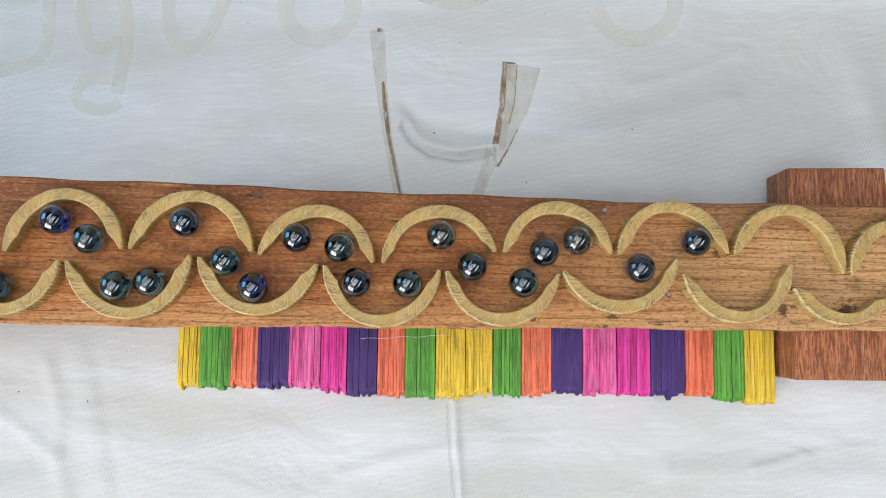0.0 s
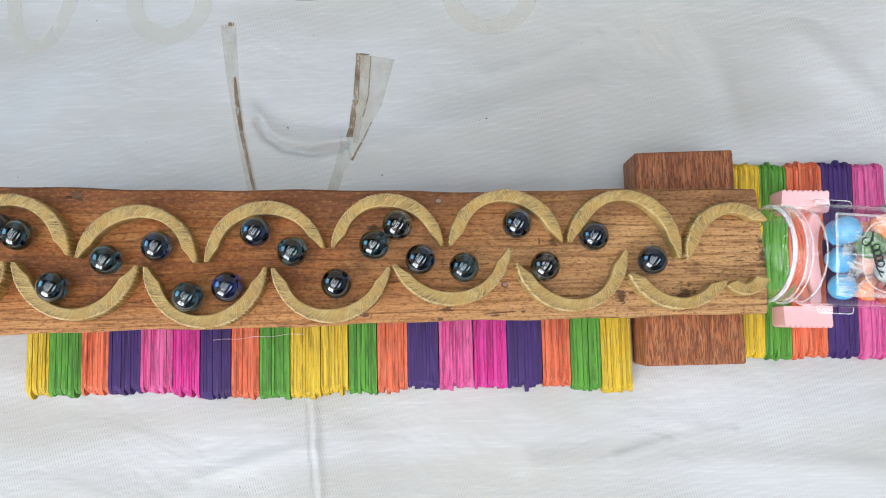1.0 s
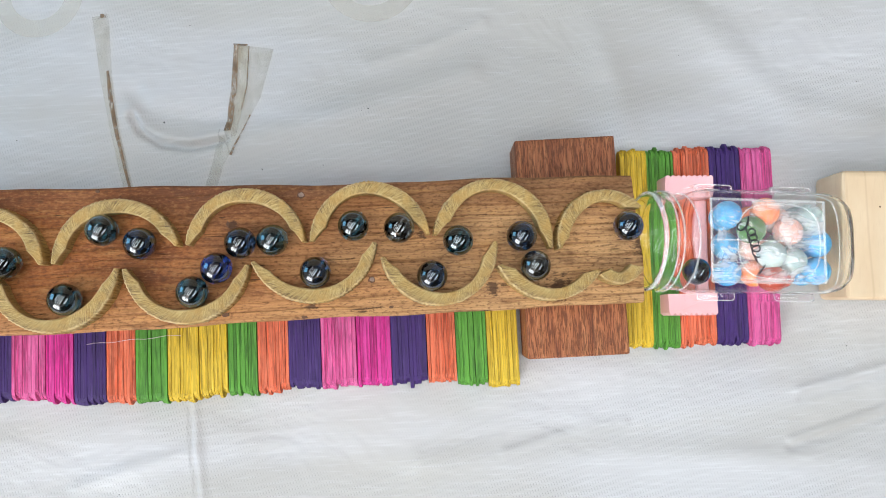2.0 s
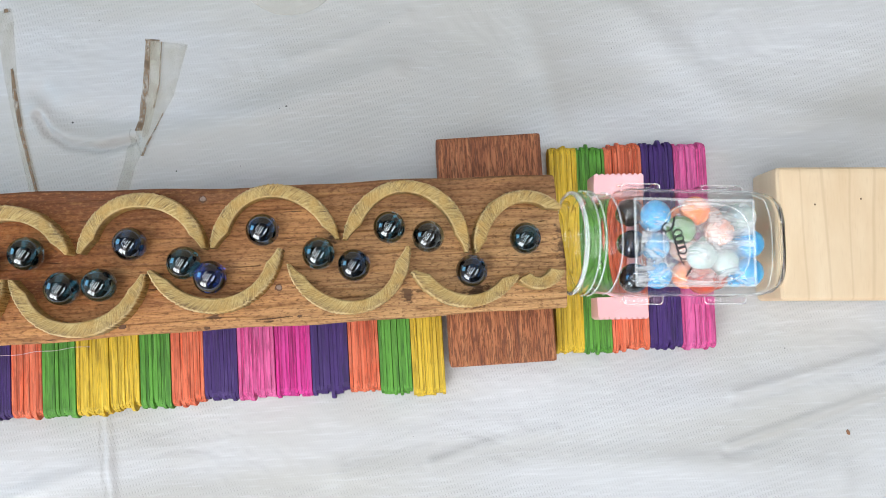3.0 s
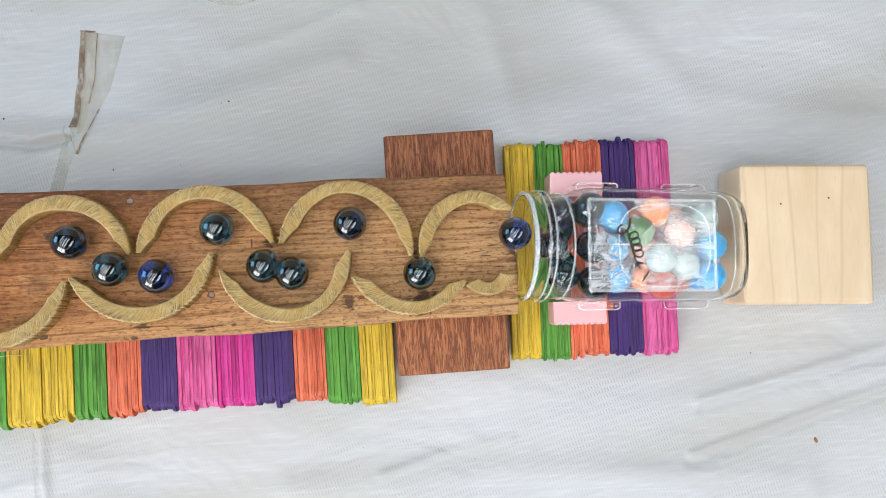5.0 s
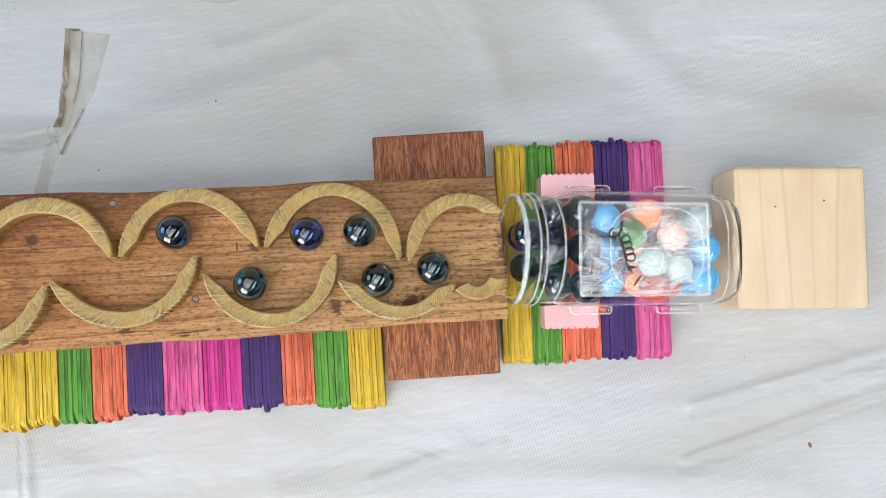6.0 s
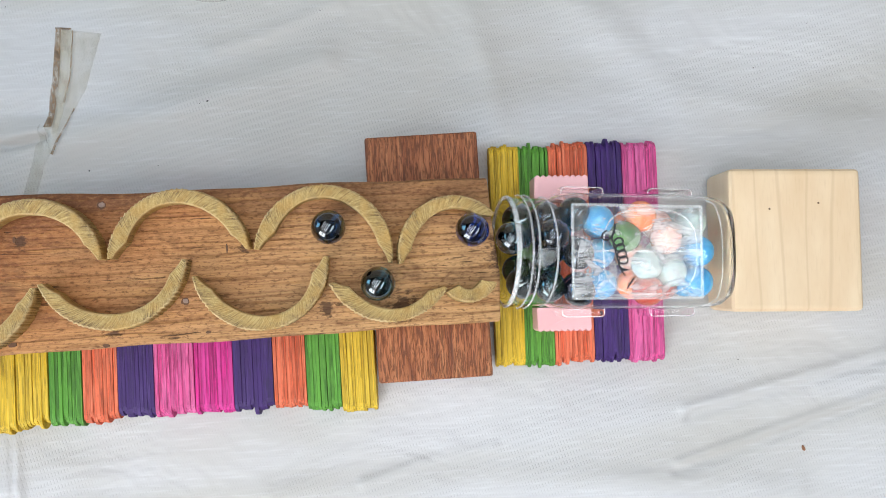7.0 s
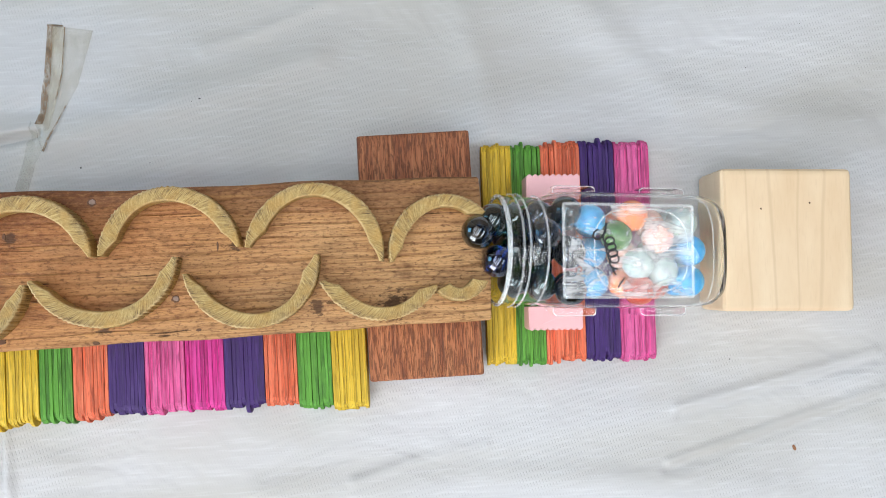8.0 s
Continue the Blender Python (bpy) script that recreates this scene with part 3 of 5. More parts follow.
ARCS = [  # outer ends and outer apex, along the plank and across it
    ((-0.2342, 0.0326), (-0.1761, 0.0349), (-0.2075, 0.0648)), ((-0.1736, 0.0350), (-0.1117, 0.0346), (-0.1455, 0.0650)),
    ((-0.1097, 0.0332), (-0.0509, 0.0298), (-0.0819, 0.0590)), ((-0.0475, 0.0299), (0.0112, 0.0366), (-0.0209, 0.0600)),
    ((0.0144, 0.0366), (0.0712, 0.0361), (0.0410, 0.0632)), ((0.0734, 0.0362), (0.1325, 0.0374), (0.1020, 0.0646)),
    ((0.1343, 0.0370), (0.1938, 0.0277), (0.1639, 0.0638)), ((0.1969, 0.0270), (0.2411, 0.0474), (0.2205, 0.0564)),
    ((-0.2660, 0.0310), (-0.2060, 0.0283), (-0.2360, 0.0010)), ((-0.2040, 0.0283), (-0.1422, 0.0321), (-0.1736, 0.0001)),
    ((-0.1394, 0.0313), (-0.0792, 0.0285), (-0.1091, 0.0026)), ((-0.0769, 0.0280), (-0.0172, 0.0266), (-0.0474, -0.0026)),
    ((-0.0152, 0.0261), (0.0439, 0.0255), (0.0130, -0.0014)), ((0.0449, 0.0268), (0.1059, 0.0341), (0.0752, 0.0058)),
    ((0.1077, 0.0265), (0.1659, 0.0322), (0.1345, 0.0016)), ((0.1657, 0.0199), (0.2177, 0.0148), (0.1909, 0.0016)),
    ((0.2172, 0.0130), (0.2402, 0.0158), (0.2285, 0.0082)),
]
for k, (p, q, top) in enumerate(ARCS):
    bamboo_arc((p, q), top, seed=k)


def flat_blob(name, x, y, rx, ry, z0, height, material, parent, seed, sides=14, label=""):
    """A small irregular low disc: knot, nail head or speck."""
    rnd = random.Random(seed)
    bm = bmesh.new()
    low, high = [], []
    for i in range(sides):
        a = 2 * math.pi * i / sides
        r = rnd.uniform(0.8, 1.15)
        low.append(bm.verts.new((x + rx * r * math.cos(a), y + ry * r * math.sin(a), z0)))
        high.append(bm.verts.new((x + rx * r * 0.8 * math.cos(a), y + ry * r * 0.8 * math.sin(a), z0 + height)))
    for i in range(sides):
        bm.faces.new((low[i], low[(i + 1) % sides], high[(i + 1) % sides], high[i]))
    bm.faces.new(high)
    return part(name, bm, material, parent, label)


for k, (x, y, r) in enumerate(((0.0692, 0.0602, 0.0017), (0.1027, 0.0161, 0.0016))):
    flat_blob("nail_hole", along(x), y, r * 1.35, r * 1.25, -0.0004, 0.0005, M_KNOT, run, 64 + k)
    flat_blob("nail_head", along(x) + 0.0002, y + 0.0002, r * 0.9, r * 0.8, -0.0003, 0.0007, M_NAIL, run, 60 + k)
for k, (x, y, rx, ry) in enumerate(((-0.1125, 0.0655, 0.0030, 0.0020), (-0.0290, 0.0655, 0.0014, 0.0010), (0.0310, 0.0020, 0.0022, 0.0012), (0.0690, -0.0010, 0.0018, 0.0009), (0.1215, 0.0385, 0.0005, 0.0026), (0.0330, 0.0470, 0.0009, 0.0016), (0.1120, 0.0020, 0.0014, 0.0008))):
    flat_blob("knot", along(x), y, rx, ry, -0.0004, 0.0006, M_KNOT, run, 70 + k)


for k, (x, y, rx, ry) in enumerate(((0.1700, 0.0105, 0.0032, 0.0008), (0.1530, 0.0085, 0.0024, 0.0006))):
    flat_blob("stain", along(x), y, rx, ry, -0.0004, 0.0005, M_STAIN, run, 110 + k, 18, "blackened scuff in the wood")


# ---- blocks ----
def build_block(name, m, sx, sy, sz, bevel, material, label, category, seed, dots=()):
    """A sawn block on its base centre, edges eased and faces very slightly uneven."""
    bm = bmesh.new()
    box(bm, -sx / 2, sx / 2, -sy / 2, sy / 2, 0, sz, bevel, 3)
    ob = part(name, bm, material)
    ob.matrix_basis = m
    for k, (x, y) in enumerate(dots):
        flat_blob("pin_knot", x, y, 0.0006, 0.0006, sz - 0.0002, 0.0004, M_KNOT, ob, seed + k, 8)
    return tagged(ob, label, category)


build_block("support_block", pose(0.2108, 0.0312, 0.0, 0, 0, 0.3), 0.0565, 0.1225, 0.0300, 0.0016, M_RED, "dark red-brown coarse-grained hardwood block under the plank's low end", "wood block", 80)
build_block("stop_block", pose(0.3962, 0.0284, 0.0, 0, 0, -3.2), 0.0672, 0.0722, 0.0310, 0.0032, M_BEECH, "pale maple wood block with eased edges behind the jar", "wood block", 90, ((-0.0135, 0.0155), (0.0115, 0.0185)))
build_block("support_block", pose(-0.405, 0.034, 0.0), 0.055, 0.11, BOARD_Z + 0.0896 * 0.405 - PLANK_T / math.cos(SLOPE) - 0.0026, 0.0016, M_RED, "tall dark hardwood block under the plank's high end", "wood block", 95)


# ---- craft sticks on edge ----
def stick_mesh(name, material, thick, length=0.1155, width=0.0098):
    """A round-ended flat stick standing on its long edge, along y from the origin."""
    bm = bmesh.new()
    r = width / 2
    prof = [(r - r * math.sin(a), r - r * math.cos(a)) for a in (math.pi * k / 6 for k in range(7))]
    prof += [(length - r + r * math.sin(a), r + r * math.cos(a)) for a in (math.pi * k / 6 for k in range(7))]
    e = thick * 0.06
    loops = []
    for x, inset in ((-thick / 2, e), (-thick / 2 + e, 0), (thick / 2 - e, 0), (thick / 2, e)):
        loops.append([bm.verts.new((x, y + (inset if y < length / 2 else -inset), min(max(z, inset), width - inset))) for y, z in prof])
    for a, b in zip(loops, loops[1:]):
        for k in range(14):
            bm.faces.new((a[k], b[k], b[(k + 1) % 14], a[(k + 1) % 14]))
    bm.faces.new(loops[0])
    bm.faces.new(loops[-1][::-1])
    bmesh.ops.recalc_face_normals(bm, faces=bm.faces)
    mesh = bpy.data.meshes.new(name)
    bm.to_mesh(mesh)
    bm.free()
    mesh.materials.append(material)
    return mesh


def build_sticks(m, edges, colours, counts, fronts, label, seed, length):
    rnd = random.Random(seed)
    stack = empty("craft_stick_row", m, label, "craft sticks", "rows of craft sticks")
    for a, b, colour, count, front in zip(edges, edges[1:], colours, counts, fronts):
        step = (b - a - 0.0004) / count
        shapes = [stick_mesh(colour + "_stick", M_STICK[colour], step * s, length) for s in (1.03, 1.05, 1.0, 0.97)]
        for k in range(count):
            x = a + step * (k + 0.5)
            turn = rnd.uniform(-0.15, 0.15)
            piece("craft_stick", rnd.choice(shapes), stack, pose(x, front + rnd.gauss(0, 0.0008), rnd.uniform(-0.0002, 0.0006), 0, rnd.uniform(-1.1, 1.1), turn))
    return stack


def spread(px0, px1, x0, x1, marks):
    return [x0 + (x1 - x0) * (p - px0) / (px1 - px0) for p in marks]


LEFT_EDGES = spread(312, 1372, -0.1820, 0.1805, (312, 352, 410, 458, 515, 572, 620, 674, 724, 778, 832, 880, 930, 983, 1038, 1098, 1156, 1217, 1266, 1318, 1372))
LEFT_COLOURS = ["yellow", "green", "orange", "violet", "pink", "magenta", "violet", "orange", "green", "yellow", "yellow", "green", "orange", "violet", "pink", "magenta", "violet", "orange", "green", "yellow"]
LEFT_FRONTS = [-0.0420, -0.0421, -0.0412, -0.0412, -0.0408, -0.0436, -0.0452, -0.0452, -0.0460, -0.0462, -0.0440, -0.0440, -0.0436, -0.0418, -0.0420, -0.0424, -0.0424, -0.0424, -0.0452, -0.0464]
build_sticks(pose(0, 0, 0), LEFT_EDGES, LEFT_COLOURS, [8, 10] + [10] * 18, LEFT_FRONTS, "row of dyed craft sticks standing on edge beneath the plank", 5, 0.1115)
build_sticks(pose(0.2432, -0.0285, 0, 0, 0, -1.6), [0.0, 0.0155, 0.0312, 0.0522, 0.0707, 0.0895], ["yellow", "green", "orange", "violet", "pink"], [11, 11, 14, 13, 13], [0.0008, 0.0, 0.0012, 0.0016, 0.0006], "short row of dyed craft sticks on edge beneath the jar", 6, 0.1168)


# ---- jar on its pink cradle ----
def build_cradle():
    """A pink moulded bar across the sticks, its raised ends scalloped."""
    bm = bmesh.new()
    w, half = 0.0275, 0.0398
    box(bm, 0.0065, w / 2 - 0.0002, -half + 0.0125, half - 0.0125, 0, 0.0040, 0.001)
    for s in (-1, 1):
        n = 9
        outer = []
        for k in range(n * 4 + 1):
            x = -w / 2 + w * k / (n * 4)
            outer.append((x, s * (half - 0.0013 + 0.0013 * abs(math.sin(math.pi * k / 4)))))
        ring = outer + [(w / 2, s * (half - 0.0119)), (-w / 2, s * (half - 0.0119))]
        low = [bm.verts.new((x, y, 0)) for x, y in ring]
        top = [bm.verts.new((x * 0.985, y - s * 0.0003, 0.0165 if abs(y) > half - 0.002 else 0.0150)) for x, y in ring]
        for k in range(len(ring)):
            j = (k + 1) % len(ring)
            bm.faces.new((low[k], low[j], top[j], top[k]))
        bm.faces.new(top)
        bm.faces.new(low[::-1])
    bmesh.ops.recalc_face_normals(bm, faces=bm.faces)
    ob = part("jar_cradle", bm, M_PINK)
    ob.matrix_basis = pose(0.2787, 0.0290, 0.0102, 0, 0, -2.5)
    return tagged(ob, "pink plastic cradle bar with scalloped ends under the jar", "jar cradle")


build_cradle()

JAR_MOUTH = pose(0.2462, 0.0305, 0.0475, 0, 0, -3.3)
JAR = JAR_MOUTH @ pose(0, 0, 0, 0, 8.5, 0) @ Matrix.Diagonal((1.03, 1, 1, 1))   # its back end rests on the sticks
jar = empty("glass_jar", JAR, "clear square-bodied jar lying on its side, filling with marbles", "jar")


def loft(bm, stations, shrink=0.0, sides=64):
    """Rings of superellipses along x: (x, half width, half height, exponent)."""
    rings = []
    for x, hw, hh, p in stations:
        ring = []
        for k in range(sides):
            a = 2 * math.pi * k / sides
            c, s = math.cos(a), math.sin(a)
            ring.append(bm.verts.new((x, math.copysign(abs(c) ** (2 / p), c) * (hw - shrink), math.copysign(abs(s) ** (2 / p), s) * (hh - shrink))))
        rings.append(ring)
    for a, b in zip(rings, rings[1:]):
        for k in range(sides):
            bm.faces.new((a[k], a[(k + 1) % sides], b[(k + 1) % sides], b[k]))
    return rings


def build_jar():
    neck = [(0.0, 0.0252, 0.0252, 2), (0.0012, 0.0262, 0.0262, 2), (0.0045, 0.0262, 0.0262, 2), (0.0056, 0.0253, 0.0253, 2), (0.0074, 0.0253, 0.0253, 2), (0.0076, 0.0254, 0.0254, 2),
            (0.0080, 0.0255, 0.0255, 2), (0.0086, 0.0266, 0.0266, 2), (0.0098, 0.0266, 0.0266, 2), (0.0106, 0.0255, 0.0255, 2), (0.0112, 0.0255, 0.0255, 2), (0.0124, 0.0255, 0.0255, 2), (0.0170, 0.0258, 0.0258, 2), (0.0182, 0.0256, 0.0256, 2), (0.0200, 0.0256, 0.0250, 2.1)]
    body = [(0.0232, 0.0268, 0.0235, 2.6), (0.0260, 0.0273, 0.0220, 3.6), (0.0290, 0.0275, 0.0216, 4.6), (0.0450, 0.0276, 0.0215, 5), (0.0800, 0.0276, 0.0215, 5), (0.0945, 0.0272, 0.0213, 4.6),
            (0.1013, 0.0262, 0.0206, 4.0), (0.1055, 0.0240, 0.0190, 3.6), (0.1078, 0.0200, 0.0155, 3.2)]
    bm = bmesh.new()
    outer = loft(bm, neck + body)
    bm.faces.new(outer[-1])
    wall = 0.0007
    inner_st = [(0.0, 0.0252, 0.0252, 2)] + [(x, hw, hh, p) for x, hw, hh, p in neck[3:4] + neck[-1:] + body[:-2]] + [(0.1040, 0.0228, 0.0182, 3.6), (0.1064, 0.0190, 0.0150, 3.2)]
    inner = loft(bm, inner_st, wall)
    bm.faces.new(inner[-1][::-1])
    for k in range(64):
        bm.faces.new((outer[0][k], outer[0][(k + 1) % 64], inner[0][(k + 1) % 64], inner[0][k]))
    bmesh.ops.recalc_face_normals(bm, faces=bm.faces)
    ob = part("jar_body", bm, M_JAR, jar, smooth=True)
    ob.visible_shadow = False
    top = 0.0216
    # raised panel on the upper face: frame, centre line, oval
    frame_pts = [(0.0262, -0.0220, top), (0.0872, -0.0220, top), (0.0872, 0.0205, top), (0.0262, 0.0205, top), (0.0262, -0.0220, top)]
    bm = bmesh.new()
    for a, b in zip(frame_pts, frame_pts[1:]):
        tube(bm, (a, b), 0.0007, 8)
    ridge = part("panel_ridge", bm, M_RIM_GLINT, jar, "raised panel frame, its bright edges painted pale")
    ridge.visible_shadow = False
    bm = bmesh.new()
    tube(bm, ((0.0270, -0.0005, top), (0.0865, -0.0005, top)), 0.0004, 6)
    part("centre_ridge", bm, M_RIM_GLINT, jar).visible_shadow = False
    bm = bmesh.new()
    def bulge(v):
        return math.copysign(abs(v) ** 0.66, v)
    tube(bm, [(0.0625 + 0.0222 * bulge(math.cos(a)), -0.0008 + 0.0194 * bulge(math.sin(a)), top) for a in (2 * math.pi * k / 64 for k in range(65))], 0.0004, 6)
    part("oval_ridge", bm, M_RIM_GLINT, jar).visible_shadow = False
    for s in (-1, 1):
        for x0, x1 in ((0.0270, 0.0480), (0.0700, 0.0930)):
            bm = bmesh.new()
            box(bm, x0, x1, s * 0.0292 - 0.0022, s * 0.0292 + 0.0022, -0.012, 0.004, 0.0018, 3)
            rib = part("side_rib", bm, M_RIDGE, jar, smooth=True)
            rib.visible_shadow = False
            bm = bmesh.new()
            y = s * 0.0311
            tube(bm, ((x0, s * 0.0275, 0.003), (x0 + 0.0004, y - s * 0.001, 0.0032), (x0 + 0.0018, y, 0.0032), (x1 - 0.0018, y, 0.0032), (x1 - 0.0004, y - s * 0.001, 0.0032), (x1, s * 0.0275, 0.003)), 0.0003, 6)
            part("rib_rim", bm, M_RIM_GLINT, rib, smooth=True).visible_shadow = False
    for x, r in ((0.0008, 0.0262), (0.0062, 0.0268), (0.0092, 0.0268), (0.0175, 0.0260)):
        bm = bmesh.new()
        tube(bm, [(x + 0.0006 * math.sin(a), r * math.cos(a), r * math.sin(a)) for a in (math.pi * k / 40 for k in range(41))], 0.0005, 6)
        part("thread_ring", bm, M_RIM_GLINT, jar, "moulded screw thread, its glint painted pale", smooth=True).visible_shadow = False
    bm = bmesh.new()
    tube(bm, [(0.0006, 0.0257 * math.cos(a), 0.0257 * math.sin(a)) for a in (2 * math.pi * k / 72 for k in range(73))], 0.0009, 8)
    part("mouth_rim", bm, M_RIM_GLINT, jar, "thick rounded rim of the mouth, its glint painted pale", smooth=True).visible_shadow = False
    bm = bmesh.new()
    edge = [(0.1067 - 0.0040 * abs(k / 12) ** 3.0, 0.0235 * k / 12, 0.0062) for k in range(-12, 13)]
    tube(bm, [(0.030, -0.0272, 0.0062), (0.094, -0.0268, 0.0062), (0.0985, -0.0255, 0.0062)] + edge + [(0.0985, 0.0255, 0.0062), (0.094, 0.0268, 0.0062), (0.030, 0.0272, 0.0062)], 0.0003, 6)
    part("mould_seam", bm, M_RIM_GLINT, jar, "thin mould seam, its glint painted pale", smooth=True).visible_shadow = False
    bm = bmesh.new()
    rows = [[bm.verts.new((0.0266 + 0.0602 * i / 10, -0.0216 + 0.0417 * j / 8, top + 0.0002)) for j in range(9)] for i in range(11)]
    for a, b in zip(rows, rows[1:]):
        for j in range(8):
            bm.faces.new((a[j], b[j], b[j + 1], a[j + 1]))
    part("scuff_glare_panel", bm, M_SCUFF_GLARE, jar, "clear panel, milky with scuffs and painted sky reflection").visible_shadow = False
    # a scrawl of marker loops and two dashes across the panel
    lift = top + 0.0008
    loops = [(0.0462 + 0.00006 * k + 0.0024 * math.cos(0.5 * k + 2.0), 0.0055 - 0.00022 * k + 0.0024 * math.sin(0.5 * k + 2.0), lift) for k in range(58)]
    hook = [(x, y, lift) for x, y in ((0.0418, 0.0088), (0.0397, 0.0076), (0.0392, 0.0052), (0.0414, 0.0040), (0.0440, 0.0060), (0.0452, 0.0095), (0.0455, 0.0118))]
    for _ in range(2):     # round the corners off
        hook = [hook[0]] + [tuple(Vector(a).lerp(Vector(b), f)) for a, b in zip(hook, hook[1:]) for f in (0.25, 0.75)] + [hook[-1]]
    bm = bmesh.new()
    tube(bm, hook + loops, 0.00042, 5, 0.4)
    tube(bm, ((0.0480, -0.0090, lift), (0.0500, -0.0120, lift)), 0.00035, 5, 0.4)
    tube(bm, ((0.0505, -0.0178, lift), (0.0540, -0.0128, lift)), 0.00040, 5, 0.4)
    part("marker_scrawl", bm, M_INK, jar, "looping black marker scrawl")


build_jar()

# ---- marbles ----
R = 0.0077


def ball_mesh(name, material):
    bm = bmesh.new()
    bmesh.ops.create_uvsphere(bm, u_segments=36, v_segments=20, radius=R)
    mesh = bpy.data.meshes.new(name)
    bm.to_mesh(mesh)
    bm.free()
    mesh.polygons.foreach_set("use_smooth", [True] * len(mesh.polygons))
    mesh.materials.append(material)
    return mesh


KINDS = {
    "white": ((0.3, 0.36, 0.35), (0.42, 0.47, 0.46), "milky white glass marble inside the jar"),
    "blue": ((0.05, 0.26, 0.5), (0.12, 0.4, 0.62), "bright blue glass marble inside the jar"),
    "orange": ((0.78, 0.2, 0.07), (0.85, 0.4, 0.24), "orange glass marble inside the jar"),
    "salmon": ((0.66, 0.36, 0.3), (0.74, 0.54, 0.48), "salmon pink glass marble inside the jar"),
    "green": ((0.07, 0.16, 0.05), (0.15, 0.25, 0.09), "olive green glass marble inside the jar"),
    "red": ((0.36, 0.06, 0.04), (0.5, 0.14, 0.09), "brick red glass marble inside the jar"),
}
JAR_BALLS = {k: ball_mesh(k + "_marble", jar_marble(k + "_marble_glass", a, b)) for k, (a, b, _) in KINDS.items()}


IN_JAR = JAR @ (JAR_MOUTH @ pose(0, 0, 0, 0, 3.4, 0)).inverted()


def jar_ball(kind, x, y, z):
    x, y, z = IN_JAR @ Vector((x, y, z))
    ob = new("jar_marble", JAR_BALLS[kind])
    ob.matrix_basis = pose(x, y, z, 40 * x * 1000 % 360, 97 * y * 1000 % 360, 0)
    tagged(ob, KINDS[kind][2], "marble", "marbles in the jar")


for kind, x, y, z in (
        # bottom layer
        ("blue", 0.2970, 0.0120, 0.0318), ("blue", 0.2970, 0.0275, 0.0318), ("blue", 0.2970, 0.0430, 0.0318),
        ("orange", 0.3125, 0.0110, 0.0310), ("salmon", 0.3125, 0.0262, 0.0310), ("orange", 0.3125, 0.0415, 0.0310),
        ("red", 0.3280, 0.0095, 0.0304), ("white", 0.3275, 0.0250, 0.0304), ("salmon", 0.3280, 0.0405, 0.0304),
        ("blue", 0.3405, 0.0105, 0.0300), ("blue", 0.3412, 0.0255, 0.0300), ("white", 0.3400, 0.0405, 0.0300),
        # upper layer
        ("blue", 0.2925, 0.0430, 0.0470), ("green", 0.3050, 0.0345, 0.0470), ("orange", 0.3130, 0.0440, 0.0475),
        ("white", 0.3150, 0.0205, 0.0465), ("salmon", 0.3255, 0.0325, 0.0460), ("red", 0.3150, 0.0075, 0.0450),
        ("white", 0.3270, 0.0165, 0.0450), ("blue", 0.3415, 0.0255, 0.0448), ("blue", 0.3400, 0.0105, 0.0445), ("white", 0.3385, 0.0395, 0.0448)):
    jar_ball(kind, x, y, z)

BALLS = [ball_mesh("black_marble", m) for m in M_MARBLES]
BALL_LABELS = ["glossy black glass marble with a teal sheen rolling down the plank", "glossy blue-black glass marble rolling down the plank",
               "smoky black glass marble rolling down the plank", "plain glossy black glass marble rolling down the plank"]
LOOKS = [3, 3, 2, 3, 0, 3, 2, 0, 3, 0, 3, 1, 0, 3, 0, 0, 0, 1, 0, 3]
rolling = []
for look_no in LOOKS:
    ob = new("marble", BALLS[look_no])
    rolling.append(tagged(ob, BALL_LABELS[look_no], "marble", "marbles rolling down the run"))


# ---- marks on the tarp ----
def drape(points, lift=0.0003):
    """Lays points of the plan on the tarp."""
    a = np.array(points, float)
    return [(x, y, z + lift) for (x, y), z in zip(points, tarp_height(a[:, 0], a[:, 1]))]


def strip(bm, left, right, lift, n=24):
    """A band between two lines, laid on the tarp."""
    def at(line, s):
        f = s * (len(line) - 1)
        i = min(int(f), len(line) - 2)
        return tuple(line[i][k] + (line[i + 1][k] - line[i][k]) * (f - i) for k in (0, 1))
    rows = []
    for i in range(n + 1):
        l, r = at(left, i / n), at(right, i / n)
        rows.append([bm.verts.new(p) for p in drape([tuple(l[k] + (r[k] - l[k]) * j / 3 for k in (0, 1)) for j in range(4)], lift)])
    for a, b in zip(rows, rows[1:]):
        for j in range(3):
            bm.faces.new((a[j], a[j + 1], b[j + 1], b[j]))
    bmesh.ops.recalc_face_normals(bm, faces=bm.faces)


